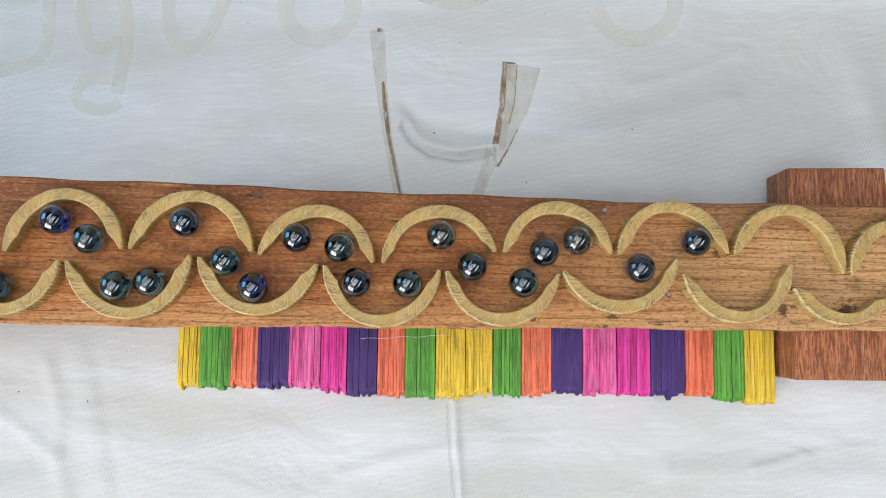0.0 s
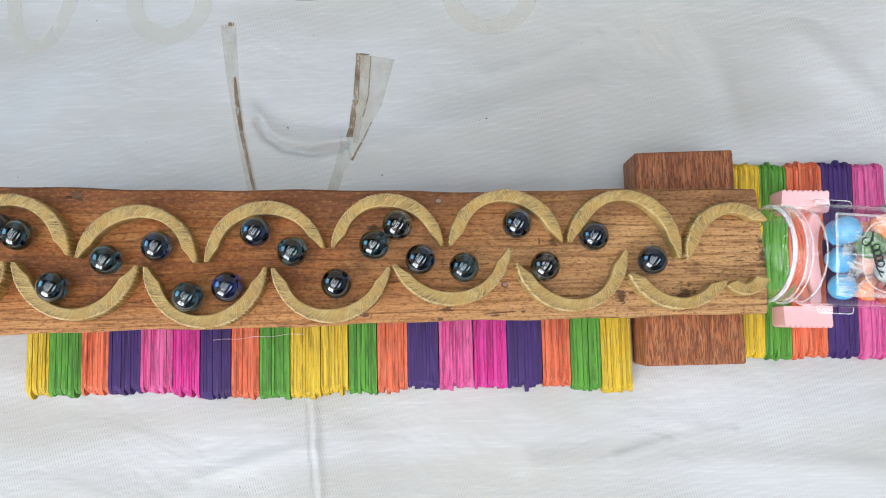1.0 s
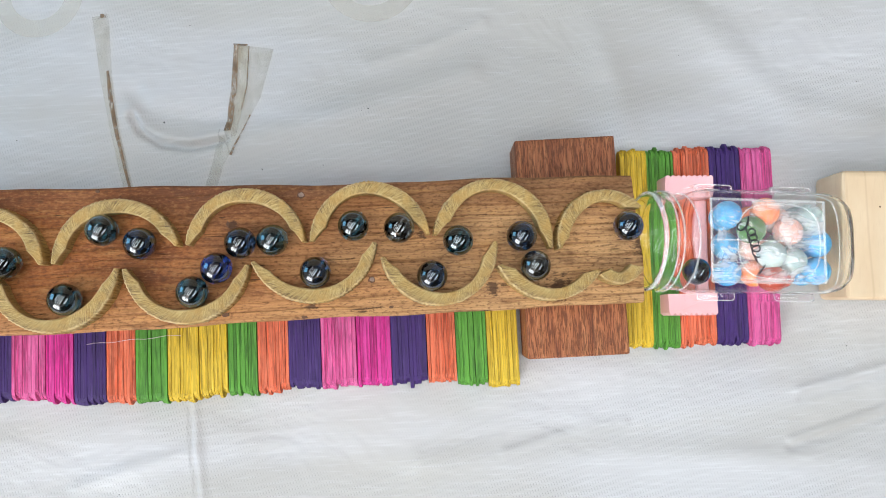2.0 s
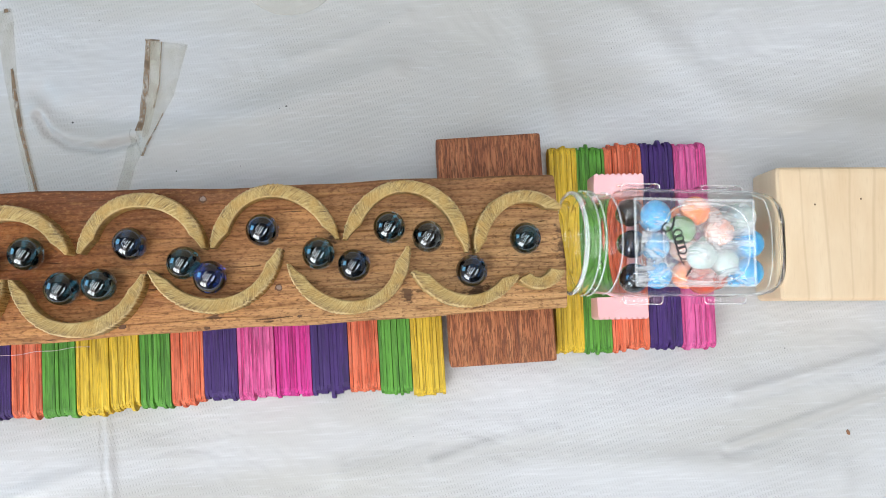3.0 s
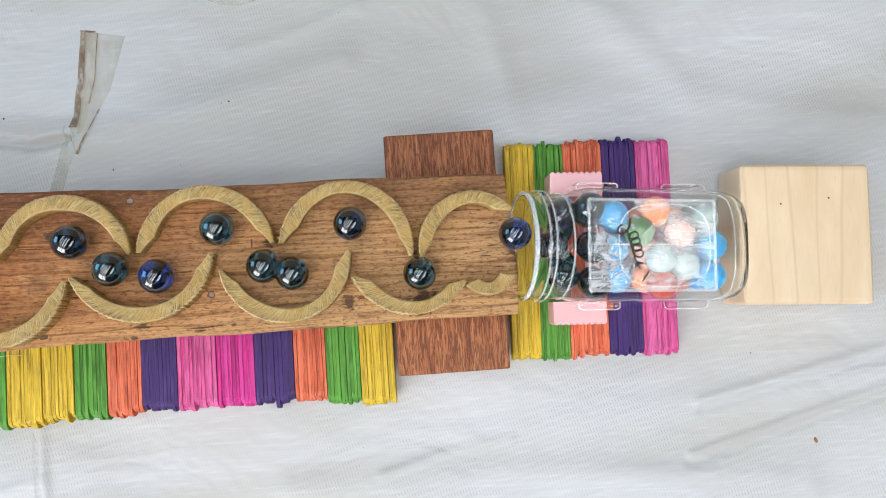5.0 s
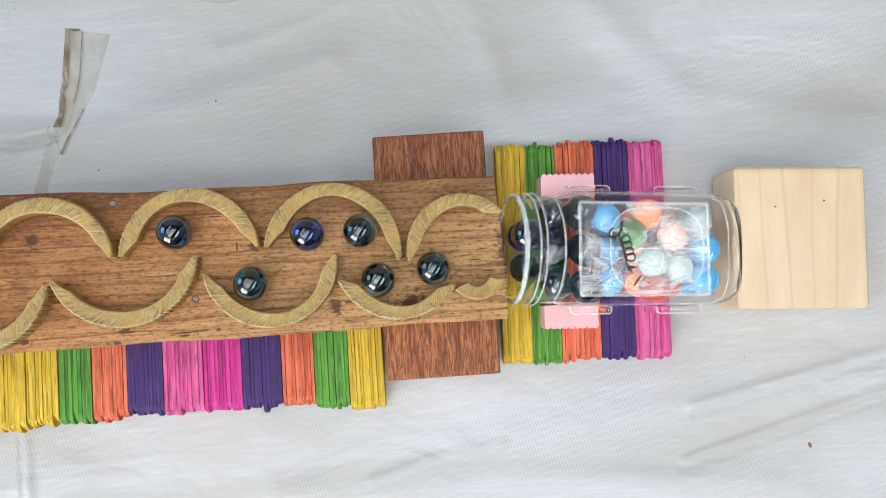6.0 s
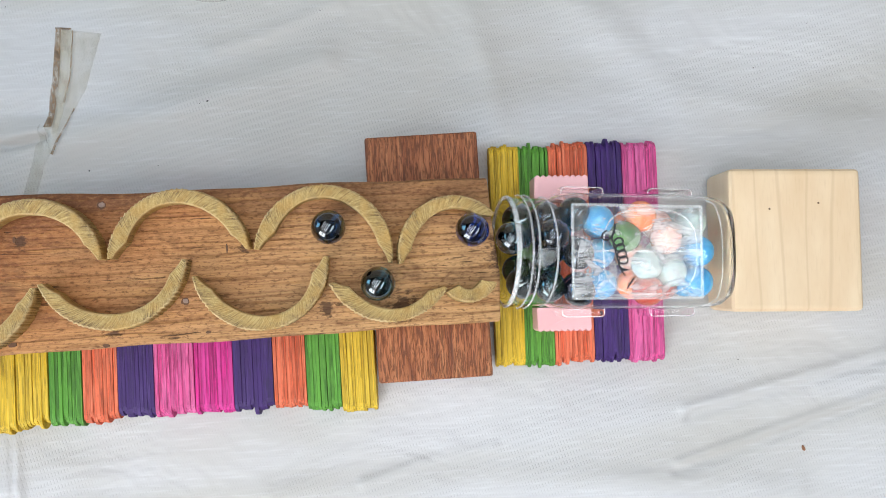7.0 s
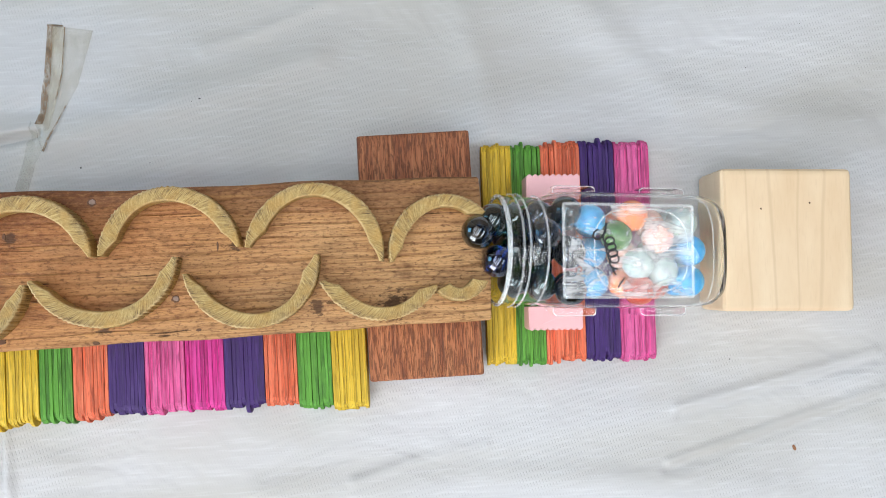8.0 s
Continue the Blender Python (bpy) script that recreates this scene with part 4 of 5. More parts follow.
def build_tapes():
    one = empty("tape_strip", pose(0, 0, 0), "peeling yellowed tape strip with brown grime on the tarp", "tape", "tape strips")
    bm = bmesh.new()
    strip(bm, [(-0.0690, 0.1890), (-0.0640, 0.1500), (-0.0580, 0.1150), (-0.0500, 0.0750)], [(-0.0590, 0.1905), (-0.0565, 0.1500), (-0.0525, 0.1150), (-0.0435, 0.0750)], 0.0004)
    part("tape_film", bm, M_TAPE, one)
    bm = bmesh.new()
    strip(bm, [(-0.0600, 0.1540), (-0.0590, 0.1350), (-0.0555, 0.1150), (-0.0465, 0.0750)], [(-0.0585, 0.1545), (-0.0560, 0.1350), (-0.0532, 0.1150), (-0.0450, 0.0750)], 0.0007)
    part("grime", bm, M_GRIME, one)
    bm = bmesh.new()
    strip(bm, [(-0.0640, 0.1905), (-0.0638, 0.1880)], [(-0.0600, 0.1908), (-0.0605, 0.1882)], 0.0008, 4)
    part("grime", bm, M_GRIME, one)
    two = empty("tape_strip", pose(0, 0, 0), "folded yellowed tape strip with a brown edge on the tarp", "tape", "tape strips")
    bm = bmesh.new()
    strip(bm, [(0.0175, 0.1675), (0.0155, 0.1400), (0.0115, 0.1130), (0.0135, 0.0985)], [(0.0420, 0.1630), (0.0335, 0.1330), (0.0230, 0.1140), (0.0150, 0.0985)], 0.0004)
    part("tape_film", bm, M_TAPE, two)
    bm = bmesh.new()
    strip(bm, [(0.0085, 0.1150), (0.0035, 0.0950), (-0.0030, 0.0770)], [(0.0150, 0.1000), (0.0100, 0.0930), (0.0045, 0.0770)], 0.0007)
    part("tape_film", bm, M_TAPE, two)
    bm = bmesh.new()
    strip(bm, [(0.0178, 0.1672), (0.0158, 0.1400), (0.0113, 0.1128)], [(0.0205, 0.1672), (0.0194, 0.1400), (0.0155, 0.1128)], 0.0009)
    part("grime", bm, M_GRIME, two)
    bm = bmesh.new()
    strip(bm, [(0.0200, 0.1670), (0.0190, 0.1400), (0.0155, 0.1090)], [(0.0272, 0.1655), (0.0255, 0.1400), (0.0185, 0.1090)], 0.0007)
    part("tape_film", bm, M_TAPE, two)
    bm = bmesh.new()
    strip(bm, [(0.0268, 0.1655), (0.0250, 0.1400), (0.0212, 0.1260)], [(0.0273, 0.1655), (0.0257, 0.1400), (0.0222, 0.1260)], 0.0010)
    part("grime", bm, M_GRIME, two)
    bm = bmesh.new()
    strip(bm, [(0.0175, 0.1680), (0.0175, 0.1668)], [(0.0262, 0.1668), (0.0262, 0.1658)], 0.0011, 4)
    part("grime", bm, M_GRIME, two)
    bm = bmesh.new()
    strip(bm, [(0.0268, 0.1225), (0.0205, 0.1090), (0.0140, 0.0985)], [(0.0276, 0.1222), (0.0214, 0.1085), (0.0154, 0.0980)], 0.0010)
    part("grime", bm, M_GRIME, two)


build_tapes()


def build_print():
    """Faint strokes of unreadable print showing through the tarp."""
    def stroke(pts, w):
        bm = bmesh.new()
        for _ in range(3):     # round the corners off
            pts = [pts[0]] + [tuple(a[k] * f + b[k] * (1 - f) for k in (0, 1)) for a, b in zip(pts, pts[1:]) for f in (0.75, 0.25)] + [pts[-1]]
        left, right = [], []
        for i, p in enumerate(pts):
            a, b = Vector(pts[max(i - 1, 0)]), Vector(pts[min(i + 1, len(pts) - 1)])
            d = (b - a).normalized()
            left.append((p[0] - d.y * w / 2, p[1] + d.x * w / 2))
            right.append((p[0] + d.y * w / 2, p[1] - d.x * w / 2))
        strip(bm, left, right, 0.0003, 40)
        tagged(part("faded_print_stroke", bm, M_PRINT), "faint broad unreadable print stroke on the white tarp", "faded print", "faded print strokes", "structure")

    def oval(cx, cy, rx, ry, a0, a1, w):
        stroke([(cx + rx * math.cos(radians(a)), cy + ry * math.sin(radians(a))) for a in np.linspace(a0, a1, 12)], w)

    oval(-0.2480, 0.1480, 0.0170, 0.0110, 40, 330, 0.0080)
    stroke([(-0.2340, 0.2150), (-0.2300, 0.1800), (-0.2360, 0.1480)], 0.0090)
    stroke([(-0.2850, 0.2200), (-0.2830, 0.1900), (-0.2900, 0.1700), (-0.3200, 0.1640)], 0.0090)
    stroke([(-0.2620, 0.2200), (-0.2600, 0.1850), (-0.2480, 0.1760), (-0.2340, 0.1850)], 0.0085)
    stroke([(-0.2050, 0.2200), (-0.2030, 0.1880), (-0.1930, 0.1780), (-0.1780, 0.1840), (-0.1640, 0.2200)], 0.0090)
    oval(-0.1030, 0.2060, 0.0230, 0.0230, 150, 390, 0.0110)
    oval(0.1030, 0.2080, 0.0260, 0.0260, 190, 370, 0.0105)
    stroke([(-0.0600, 0.2300), (-0.0300, 0.2090), (0.0000, 0.2080), (0.0200, 0.2250)], 0.0090)


build_print()

SPECKS = ((-0.1505, 0.1958, 0.0008), (-0.0095, 0.1812, 0.0006), (-0.0260, 0.1209, 0.0010), (-0.1162, 0.1145, 0.0006), (-0.2885, -0.0469, 0.0010), (-0.2424, -0.0521, 0.0009),
          (-0.0558, -0.0986, 0.0006), (0.0986, 0.1217, 0.0009), (0.0945, 0.1205, 0.0005), (0.3982, 0.1267, 0.0006), (0.3753, -0.0335, 0.0007), (-0.2000, 0.0950, 0.0005), (0.0330, 0.0890, 0.0008),
          (0.0700, 0.0895, 0.0005), (0.2900, 0.1480, 0.0004), (0.1600, -0.0700, 0.0004), (0.2200, -0.0800, 0.0004), (0.4300, 0.1500, 0.0005), (-0.1560, 0.2100, 0.0006), (0.0450, 0.2000, 0.0004), (0.1600, 0.1700, 0.0005))
for k, (x, y, r) in enumerate(SPECKS):
    ob = flat_blob("dirt_speck", 0, 0, r * 0.75, r * 0.5, 0, r * 0.3, M_SPECK, None, 200 + k, 9)
    ob.matrix_basis = pose(*drape([(x, y)], -0.0001)[0], 0, 0, 53 * k)
    tagged(ob, "tiny dark speck of dirt on the tarp", "dirt", "specks on the tarp")
ob = flat_blob("wood_chip", 0, 0, 0.0009, 0.0020, 0, 0.0008, M_CHIP, None, 300, 7)
ob.matrix_basis = pose(*drape([(0.407, -0.083)], -0.0001)[0], 0, 0, 20)
tagged(ob, "small reddish-brown wood chip on the tarp", "wood chip")

bm = bmesh.new()
tube(bm, [(-0.0690 + 0.0042 * k, -0.0105 + 0.00022 * k + 0.0004 * math.sin(1.3 * k), 0.0104) for k in range(14)], 0.00014, 4)
tagged(part("loose_thread", bm, M_THREAD), "fine pale thread lying across the craft sticks", "thread")


# ---- what moves ----
MARBLE_ROWS = [
    [(0, 0.1157, 0.0435, 0.0745), (0.2, 0.1261, 0.0295, 0.0736), (0.5, 0.1438, 0.0298, 0.0720), (0.7, 0.1584, 0.0452, 0.0707), (1, 0.1794, 0.0271, 0.0688), (1.2, 0.1925, 0.0146, 0.0676), (1.5, 0.2273, 0.0352, 0.0645), (1.68, 0.2475, 0.0365, 0.0609), (1.86, 0.2625, 0.0209, 0.0446), (2.1, 0.2841, 0.0114, 0.0282), (8, 0.2841, 0.0114, 0.0282)],
    [(0, 0.0861, 0.0291, 0.0772), (0.2, 0.1034, 0.0446, 0.0756), (0.5, 0.1218, 0.0327, 0.0740), (0.7, 0.1397, 0.0228, 0.0724), (1, 0.1492, 0.0399, 0.0715), (1.2, 0.1660, 0.0466, 0.0700), (1.5, 0.1838, 0.0210, 0.0684), (1.7, 0.1998, 0.0168, 0.0670), (2, 0.2344, 0.0374, 0.0639), (2.15, 0.2475, 0.0365, 0.0609), (2.33, 0.2625, 0.0299, 0.0446), (2.57, 0.2841, 0.0294, 0.0282), (8, 0.2841, 0.0294, 0.0282)],
    [(0, 0.0535, 0.0430, 0.0801), (0.2, 0.0643, 0.0238, 0.0791), (0.5, 0.0916, 0.0368, 0.0767), (0.7, 0.1083, 0.0490, 0.0752), (1, 0.1234, 0.0249, 0.0738), (1.2, 0.1393, 0.0151, 0.0724), (1.5, 0.1585, 0.0433, 0.0707), (1.7, 0.1732, 0.0423, 0.0694), (2, 0.1854, 0.0193, 0.0683), (2.2, 0.1974, 0.0186, 0.0672), (2.42, 0.2475, 0.0365, 0.0609), (2.6, 0.2625, 0.0384, 0.0446), (2.84, 0.2841, 0.0464, 0.0282), (8, 0.2841, 0.0464, 0.0282)],
    [(0, 0.0362, 0.0368, 0.0816), (0.2, 0.0528, 0.0426, 0.0802), (0.5, 0.0644, 0.0290, 0.0791), (0.7, 0.0843, 0.0239, 0.0773), (1, 0.1096, 0.0470, 0.0751), (1.2, 0.1212, 0.0349, 0.0740), (1.5, 0.1455, 0.0217, 0.0718), (1.7, 0.1563, 0.0368, 0.0709), (2, 0.1791, 0.0344, 0.0688), (2.2, 0.1800, 0.0228, 0.0688), (2.65, 0.2475, 0.0365, 0.0609), (2.83, 0.2625, 0.0200, 0.0446), (3.07, 0.2820, 0.0095, 0.0439), (8, 0.2820, 0.0095, 0.0439)],
    [(0, 0.0255, 0.0207, 0.0826), (0.2, 0.0353, 0.0363, 0.0817), (0.5, 0.0525, 0.0424, 0.0802), (0.7, 0.0591, 0.0321, 0.0796), (1, 0.0818, 0.0251, 0.0776), (1.2, 0.0936, 0.0370, 0.0765), (1.5, 0.1155, 0.0405, 0.0745), (1.7, 0.1286, 0.0280, 0.0734), (2, 0.1471, 0.0334, 0.0717), (2.2, 0.1579, 0.0478, 0.0707), (2.4, 0.1740, 0.0396, 0.0693), (2.6, 0.1901, 0.0169, 0.0678), (2.8, 0.2063, 0.0215, 0.0664), (3, 0.2224, 0.0330, 0.0650), (3.2, 0.2475, 0.0365, 0.0609), (3.38, 0.2625, 0.0390, 0.0446), (3.62, 0.2820, 0.0475, 0.0439), (8, 0.2820, 0.0475, 0.0439)],
    [(0, -0.0006, 0.0287, 0.0849), (0.2, 0.0173, 0.0157, 0.0833), (0.5, 0.0311, 0.0372, 0.0821), (0.7, 0.0415, 0.0490, 0.0812), (1, 0.0598, 0.0295, 0.0795), (1.2, 0.0754, 0.0202, 0.0781), (1.5, 0.1006, 0.0478, 0.0759), (1.7, 0.1156, 0.0436, 0.0745), (2, 0.1333, 0.0165, 0.0729), (2.2, 0.1440, 0.0225, 0.0720), (2.42, 0.1581, 0.0433, 0.0707), (2.64, 0.1722, 0.0419, 0.0695), (2.86, 0.1863, 0.0206, 0.0682), (3.08, 0.2004, 0.0184, 0.0669), (3.3, 0.2145, 0.0319, 0.0657), (3.5, 0.2475, 0.0365, 0.0609), (3.68, 0.2625, 0.0290, 0.0446), (3.92, 0.2826, 0.0275, 0.0443), (8, 0.2826, 0.0275, 0.0443)],
    [(0, -0.0166, 0.0444, 0.0864), (0.2, -0.0011, 0.0357, 0.0850), (0.5, 0.0181, 0.0154, 0.0833), (0.7, 0.0315, 0.0289, 0.0821), (1, 0.0485, 0.0470, 0.0805), (1.2, 0.0626, 0.0293, 0.0793), (1.5, 0.0876, 0.0264, 0.0770), (1.7, 0.0998, 0.0444, 0.0759), (2, 0.1179, 0.0408, 0.0743), (2.2, 0.1199, 0.0303, 0.0741), (2.42, 0.1352, 0.0219, 0.0728), (2.64, 0.1504, 0.0326, 0.0714), (2.86, 0.1657, 0.0469, 0.0700), (3.08, 0.1809, 0.0287, 0.0687), (3.3, 0.1962, 0.0175, 0.0673), (3.5, 0.2162, 0.0294, 0.0655), (3.72, 0.2475, 0.0365, 0.0609), (3.9, 0.2625, 0.0344, 0.0446), (4.14, 0.2687, 0.0383, 0.0290), (8, 0.2687, 0.0383, 0.0290)],
    [(0, -0.0335, 0.0196, 0.0879), (0.2, -0.0251, 0.0372, 0.0871), (0.5, -0.0028, 0.0329, 0.0851), (0.7, 0.0133, 0.0194, 0.0837), (1, 0.0367, 0.0371, 0.0816), (1.2, 0.0402, 0.0419, 0.0813), (1.5, 0.0579, 0.0322, 0.0797), (1.7, 0.0710, 0.0199, 0.0785), (2, 0.0955, 0.0428, 0.0763), (2.2, 0.1075, 0.0484, 0.0753), (2.42, 0.1212, 0.0345, 0.0740), (2.64, 0.1348, 0.0220, 0.0728), (2.86, 0.1485, 0.0293, 0.0716), (3.08, 0.1621, 0.0456, 0.0704), (3.3, 0.1758, 0.0310, 0.0691), (3.5, 0.1916, 0.0151, 0.0677), (3.7, 0.2072, 0.0222, 0.0663), (3.92, 0.2475, 0.0365, 0.0609), (4.1, 0.2625, 0.0259, 0.0446), (4.34, 0.2687, 0.0213, 0.0290), (8, 0.2687, 0.0213, 0.0290)],
    [(0, -0.0594, 0.0198, 0.0902), (0.2, -0.0410, 0.0116, 0.0886), (0.5, -0.0249, 0.0407, 0.0871), (0.7, -0.0078, 0.0424, 0.0856), (1, 0.0177, 0.0181, 0.0833), (1.2, 0.0296, 0.0278, 0.0822), (1.5, 0.0401, 0.0449, 0.0813), (1.7, 0.0551, 0.0433, 0.0799), (2, 0.0763, 0.0207, 0.0780), (2.2, 0.0884, 0.0344, 0.0770), (2.42, 0.1025, 0.0463, 0.0757), (2.64, 0.1166, 0.0399, 0.0744), (2.86, 0.1306, 0.0236, 0.0732), (3.08, 0.1447, 0.0256, 0.0719), (3.3, 0.1588, 0.0423, 0.0707), (3.5, 0.1773, 0.0412, 0.0690), (3.7, 0.1801, 0.0285, 0.0687), (4, 0.2023, 0.0206, 0.0668), (4.2, 0.2185, 0.0311, 0.0653), (4.42, 0.2475, 0.0365, 0.0609), (4.6, 0.2625, 0.0381, 0.0446), (4.84, 0.2687, 0.0458, 0.0435), (8, 0.2687, 0.0458, 0.0435)],
    [(0, -0.0683, 0.0374, 0.0910), (0.2, -0.0595, 0.0214, 0.0902), (0.5, -0.0329, 0.0207, 0.0878), (0.7, -0.0274, 0.0385, 0.0873), (1, -0.0040, 0.0346, 0.0852), (1.2, 0.0087, 0.0204, 0.0841), (1.5, 0.0290, 0.0283, 0.0823), (1.7, 0.0390, 0.0387, 0.0814), (2, 0.0562, 0.0373, 0.0798), (2.2, 0.0640, 0.0239, 0.0791), (2.42, 0.0803, 0.0239, 0.0777), (2.64, 0.0967, 0.0419, 0.0762), (2.86, 0.1130, 0.0444, 0.0748), (3.08, 0.1294, 0.0251, 0.0733), (3.3, 0.1457, 0.0331, 0.0718), (3.5, 0.1568, 0.0468, 0.0708), (3.7, 0.1668, 0.0486, 0.0699), (4, 0.1805, 0.0274, 0.0687), (4.2, 0.1912, 0.0159, 0.0677), (4.5, 0.2233, 0.0339, 0.0649), (4.68, 0.2475, 0.0365, 0.0609), (4.86, 0.2625, 0.0216, 0.0446), (5.1, 0.2681, 0.0128, 0.0426), (8, 0.2681, 0.0128, 0.0426)],
    [(0, -0.0898, 0.0420, 0.0929), (0.2, -0.0698, 0.0416, 0.0911), (0.5, -0.0529, 0.0137, 0.0896), (0.7, -0.0342, 0.0150, 0.0880), (1, -0.0221, 0.0448, 0.0869), (1.2, -0.0039, 0.0394, 0.0852), (1.5, 0.0164, 0.0138, 0.0834), (1.7, 0.0305, 0.0248, 0.0822), (2, 0.0408, 0.0366, 0.0812), (2.2, 0.0465, 0.0474, 0.0807), (2.42, 0.0607, 0.0317, 0.0794), (2.64, 0.0749, 0.0216, 0.0782), (2.86, 0.0890, 0.0320, 0.0769), (3.08, 0.1032, 0.0466, 0.0756), (3.3, 0.1174, 0.0346, 0.0744), (3.5, 0.1398, 0.0195, 0.0724), (3.7, 0.1471, 0.0286, 0.0717), (4, 0.1747, 0.0447, 0.0692), (4.2, 0.1801, 0.0288, 0.0687), (4.5, 0.2037, 0.0202, 0.0666), (4.7, 0.2212, 0.0322, 0.0651), (4.82, 0.2475, 0.0365, 0.0609), (5, 0.2625, 0.0299, 0.0446), (5.24, 0.2681, 0.0293, 0.0436), (8, 0.2681, 0.0293, 0.0436)],
    [(0, -0.1105, 0.0165, 0.0948), (0.2, -0.0929, 0.0254, 0.0932), (0.5, -0.0711, 0.0407, 0.0913), (0.7, -0.0614, 0.0280, 0.0904), (1, -0.0357, 0.0174, 0.0881), (1.2, -0.0281, 0.0323, 0.0874), (1.5, -0.0057, 0.0356, 0.0854), (1.7, 0.0116, 0.0252, 0.0838), (2, 0.0293, 0.0247, 0.0823), (2.2, 0.0332, 0.0329, 0.0819), (2.42, 0.0443, 0.0438, 0.0809), (2.64, 0.0554, 0.0387, 0.0799), (2.86, 0.0665, 0.0251, 0.0789), (3.08, 0.0776, 0.0221, 0.0779), (3.3, 0.0887, 0.0375, 0.0769), (3.5, 0.1074, 0.0483, 0.0753), (3.7, 0.1196, 0.0364, 0.0742), (4, 0.1464, 0.0206, 0.0718), (4.2, 0.1548, 0.0363, 0.0710), (4.5, 0.1780, 0.0352, 0.0689), (4.7, 0.1818, 0.0251, 0.0686), (5.05, 0.2475, 0.0365, 0.0609), (5.3, 0.2547, 0.0375, 0.0303), (8, 0.2547, 0.0375, 0.0303)],
    [(0, -0.1248, 0.0296, 0.0961), (0.2, -0.1113, 0.0185, 0.0949), (0.5, -0.0884, 0.0421, 0.0928), (0.7, -0.0697, 0.0422, 0.0911), (1, -0.0548, 0.0131, 0.0898), (1.2, -0.0362, 0.0140, 0.0881), (1.5, -0.0217, 0.0456, 0.0868), (1.7, -0.0039, 0.0394, 0.0852), (2, 0.0177, 0.0138, 0.0833), (2.2, 0.0242, 0.0195, 0.0827), (2.42, 0.0346, 0.0348, 0.0818), (2.64, 0.0449, 0.0443, 0.0809), (2.86, 0.0553, 0.0388, 0.0799), (3.08, 0.0656, 0.0258, 0.0790), (3.3, 0.0760, 0.0226, 0.0781), (3.5, 0.0937, 0.0396, 0.0765), (3.7, 0.1027, 0.0469, 0.0757), (4, 0.1233, 0.0320, 0.0738), (4.2, 0.1402, 0.0224, 0.0723), (4.5, 0.1551, 0.0409, 0.0710), (4.7, 0.1701, 0.0480, 0.0696), (4.89, 0.1872, 0.0197, 0.0681), (5.08, 0.2043, 0.0203, 0.0666), (5.26, 0.2214, 0.0323, 0.0650), (5.45, 0.2475, 0.0365, 0.0609), (5.7, 0.2547, 0.0215, 0.0303), (8, 0.2547, 0.0215, 0.0303)],
    [(0, -0.1455, 0.0490, 0.0979), (0.2, -0.1261, 0.0425, 0.0962), (0.5, -0.1086, 0.0182, 0.0946), (0.7, -0.0916, 0.0302, 0.0931), (1, -0.0698, 0.0382, 0.0911), (1.2, -0.0603, 0.0224, 0.0903), (1.5, -0.0355, 0.0165, 0.0881), (1.7, -0.0285, 0.0328, 0.0874), (2, -0.0063, 0.0382, 0.0854), (2.2, -0.0009, 0.0255, 0.0850), (2.42, 0.0099, 0.0204, 0.0840), (2.64, 0.0207, 0.0183, 0.0830), (2.86, 0.0315, 0.0305, 0.0821), (3.08, 0.0423, 0.0423, 0.0811), (3.3, 0.0531, 0.0389, 0.0801), (3.5, 0.0736, 0.0204, 0.0783), (3.7, 0.0891, 0.0291, 0.0769), (4, 0.1132, 0.0467, 0.0747), (4.2, 0.1225, 0.0345, 0.0739), (4.5, 0.1359, 0.0245, 0.0727), (4.7, 0.1492, 0.0265, 0.0715), (4.92, 0.1622, 0.0456, 0.0703), (5.14, 0.1753, 0.0377, 0.0692), (5.36, 0.1883, 0.0186, 0.0680), (5.58, 0.2014, 0.0188, 0.0668), (5.8, 0.2144, 0.0275, 0.0657), (5.95, 0.2475, 0.0365, 0.0609), (6.13, 0.2625, 0.0334, 0.0596), (6.37, 0.2692, 0.0362, 0.0575), (8, 0.2692, 0.0362, 0.0575)],
    [(0, -0.1615, 0.0186, 0.0994), (0.2, -0.1536, 0.0328, 0.0987), (0.5, -0.1310, 0.0444, 0.0966), (0.7, -0.1200, 0.0246, 0.0956), (1, -0.0940, 0.0319, 0.0933), (1.2, -0.0780, 0.0429, 0.0919), (1.5, -0.0597, 0.0165, 0.0902), (1.7, -0.0412, 0.0122, 0.0886), (2, -0.0237, 0.0452, 0.0870), (2.2, -0.0113, 0.0414, 0.0859), (2.42, -0.0014, 0.0327, 0.0850), (2.64, 0.0084, 0.0212, 0.0841), (2.86, 0.0183, 0.0164, 0.0832), (3.08, 0.0281, 0.0261, 0.0824), (3.3, 0.0380, 0.0366, 0.0815), (3.5, 0.0525, 0.0419, 0.0802), (3.7, 0.0575, 0.0373, 0.0797), (4, 0.0776, 0.0230, 0.0779), (4.2, 0.0901, 0.0315, 0.0768), (4.5, 0.1149, 0.0456, 0.0746), (4.7, 0.1222, 0.0332, 0.0739), (4.92, 0.1355, 0.0218, 0.0727), (5.14, 0.1488, 0.0297, 0.0715), (5.36, 0.1622, 0.0456, 0.0704), (5.58, 0.1755, 0.0373, 0.0692), (5.8, 0.1888, 0.0171, 0.0680), (6, 0.2087, 0.0233, 0.0662), (6.2, 0.2291, 0.0373, 0.0644), (6.32, 0.2475, 0.0365, 0.0609), (6.57, 0.2547, 0.0455, 0.0448), (8, 0.2547, 0.0455, 0.0448)],
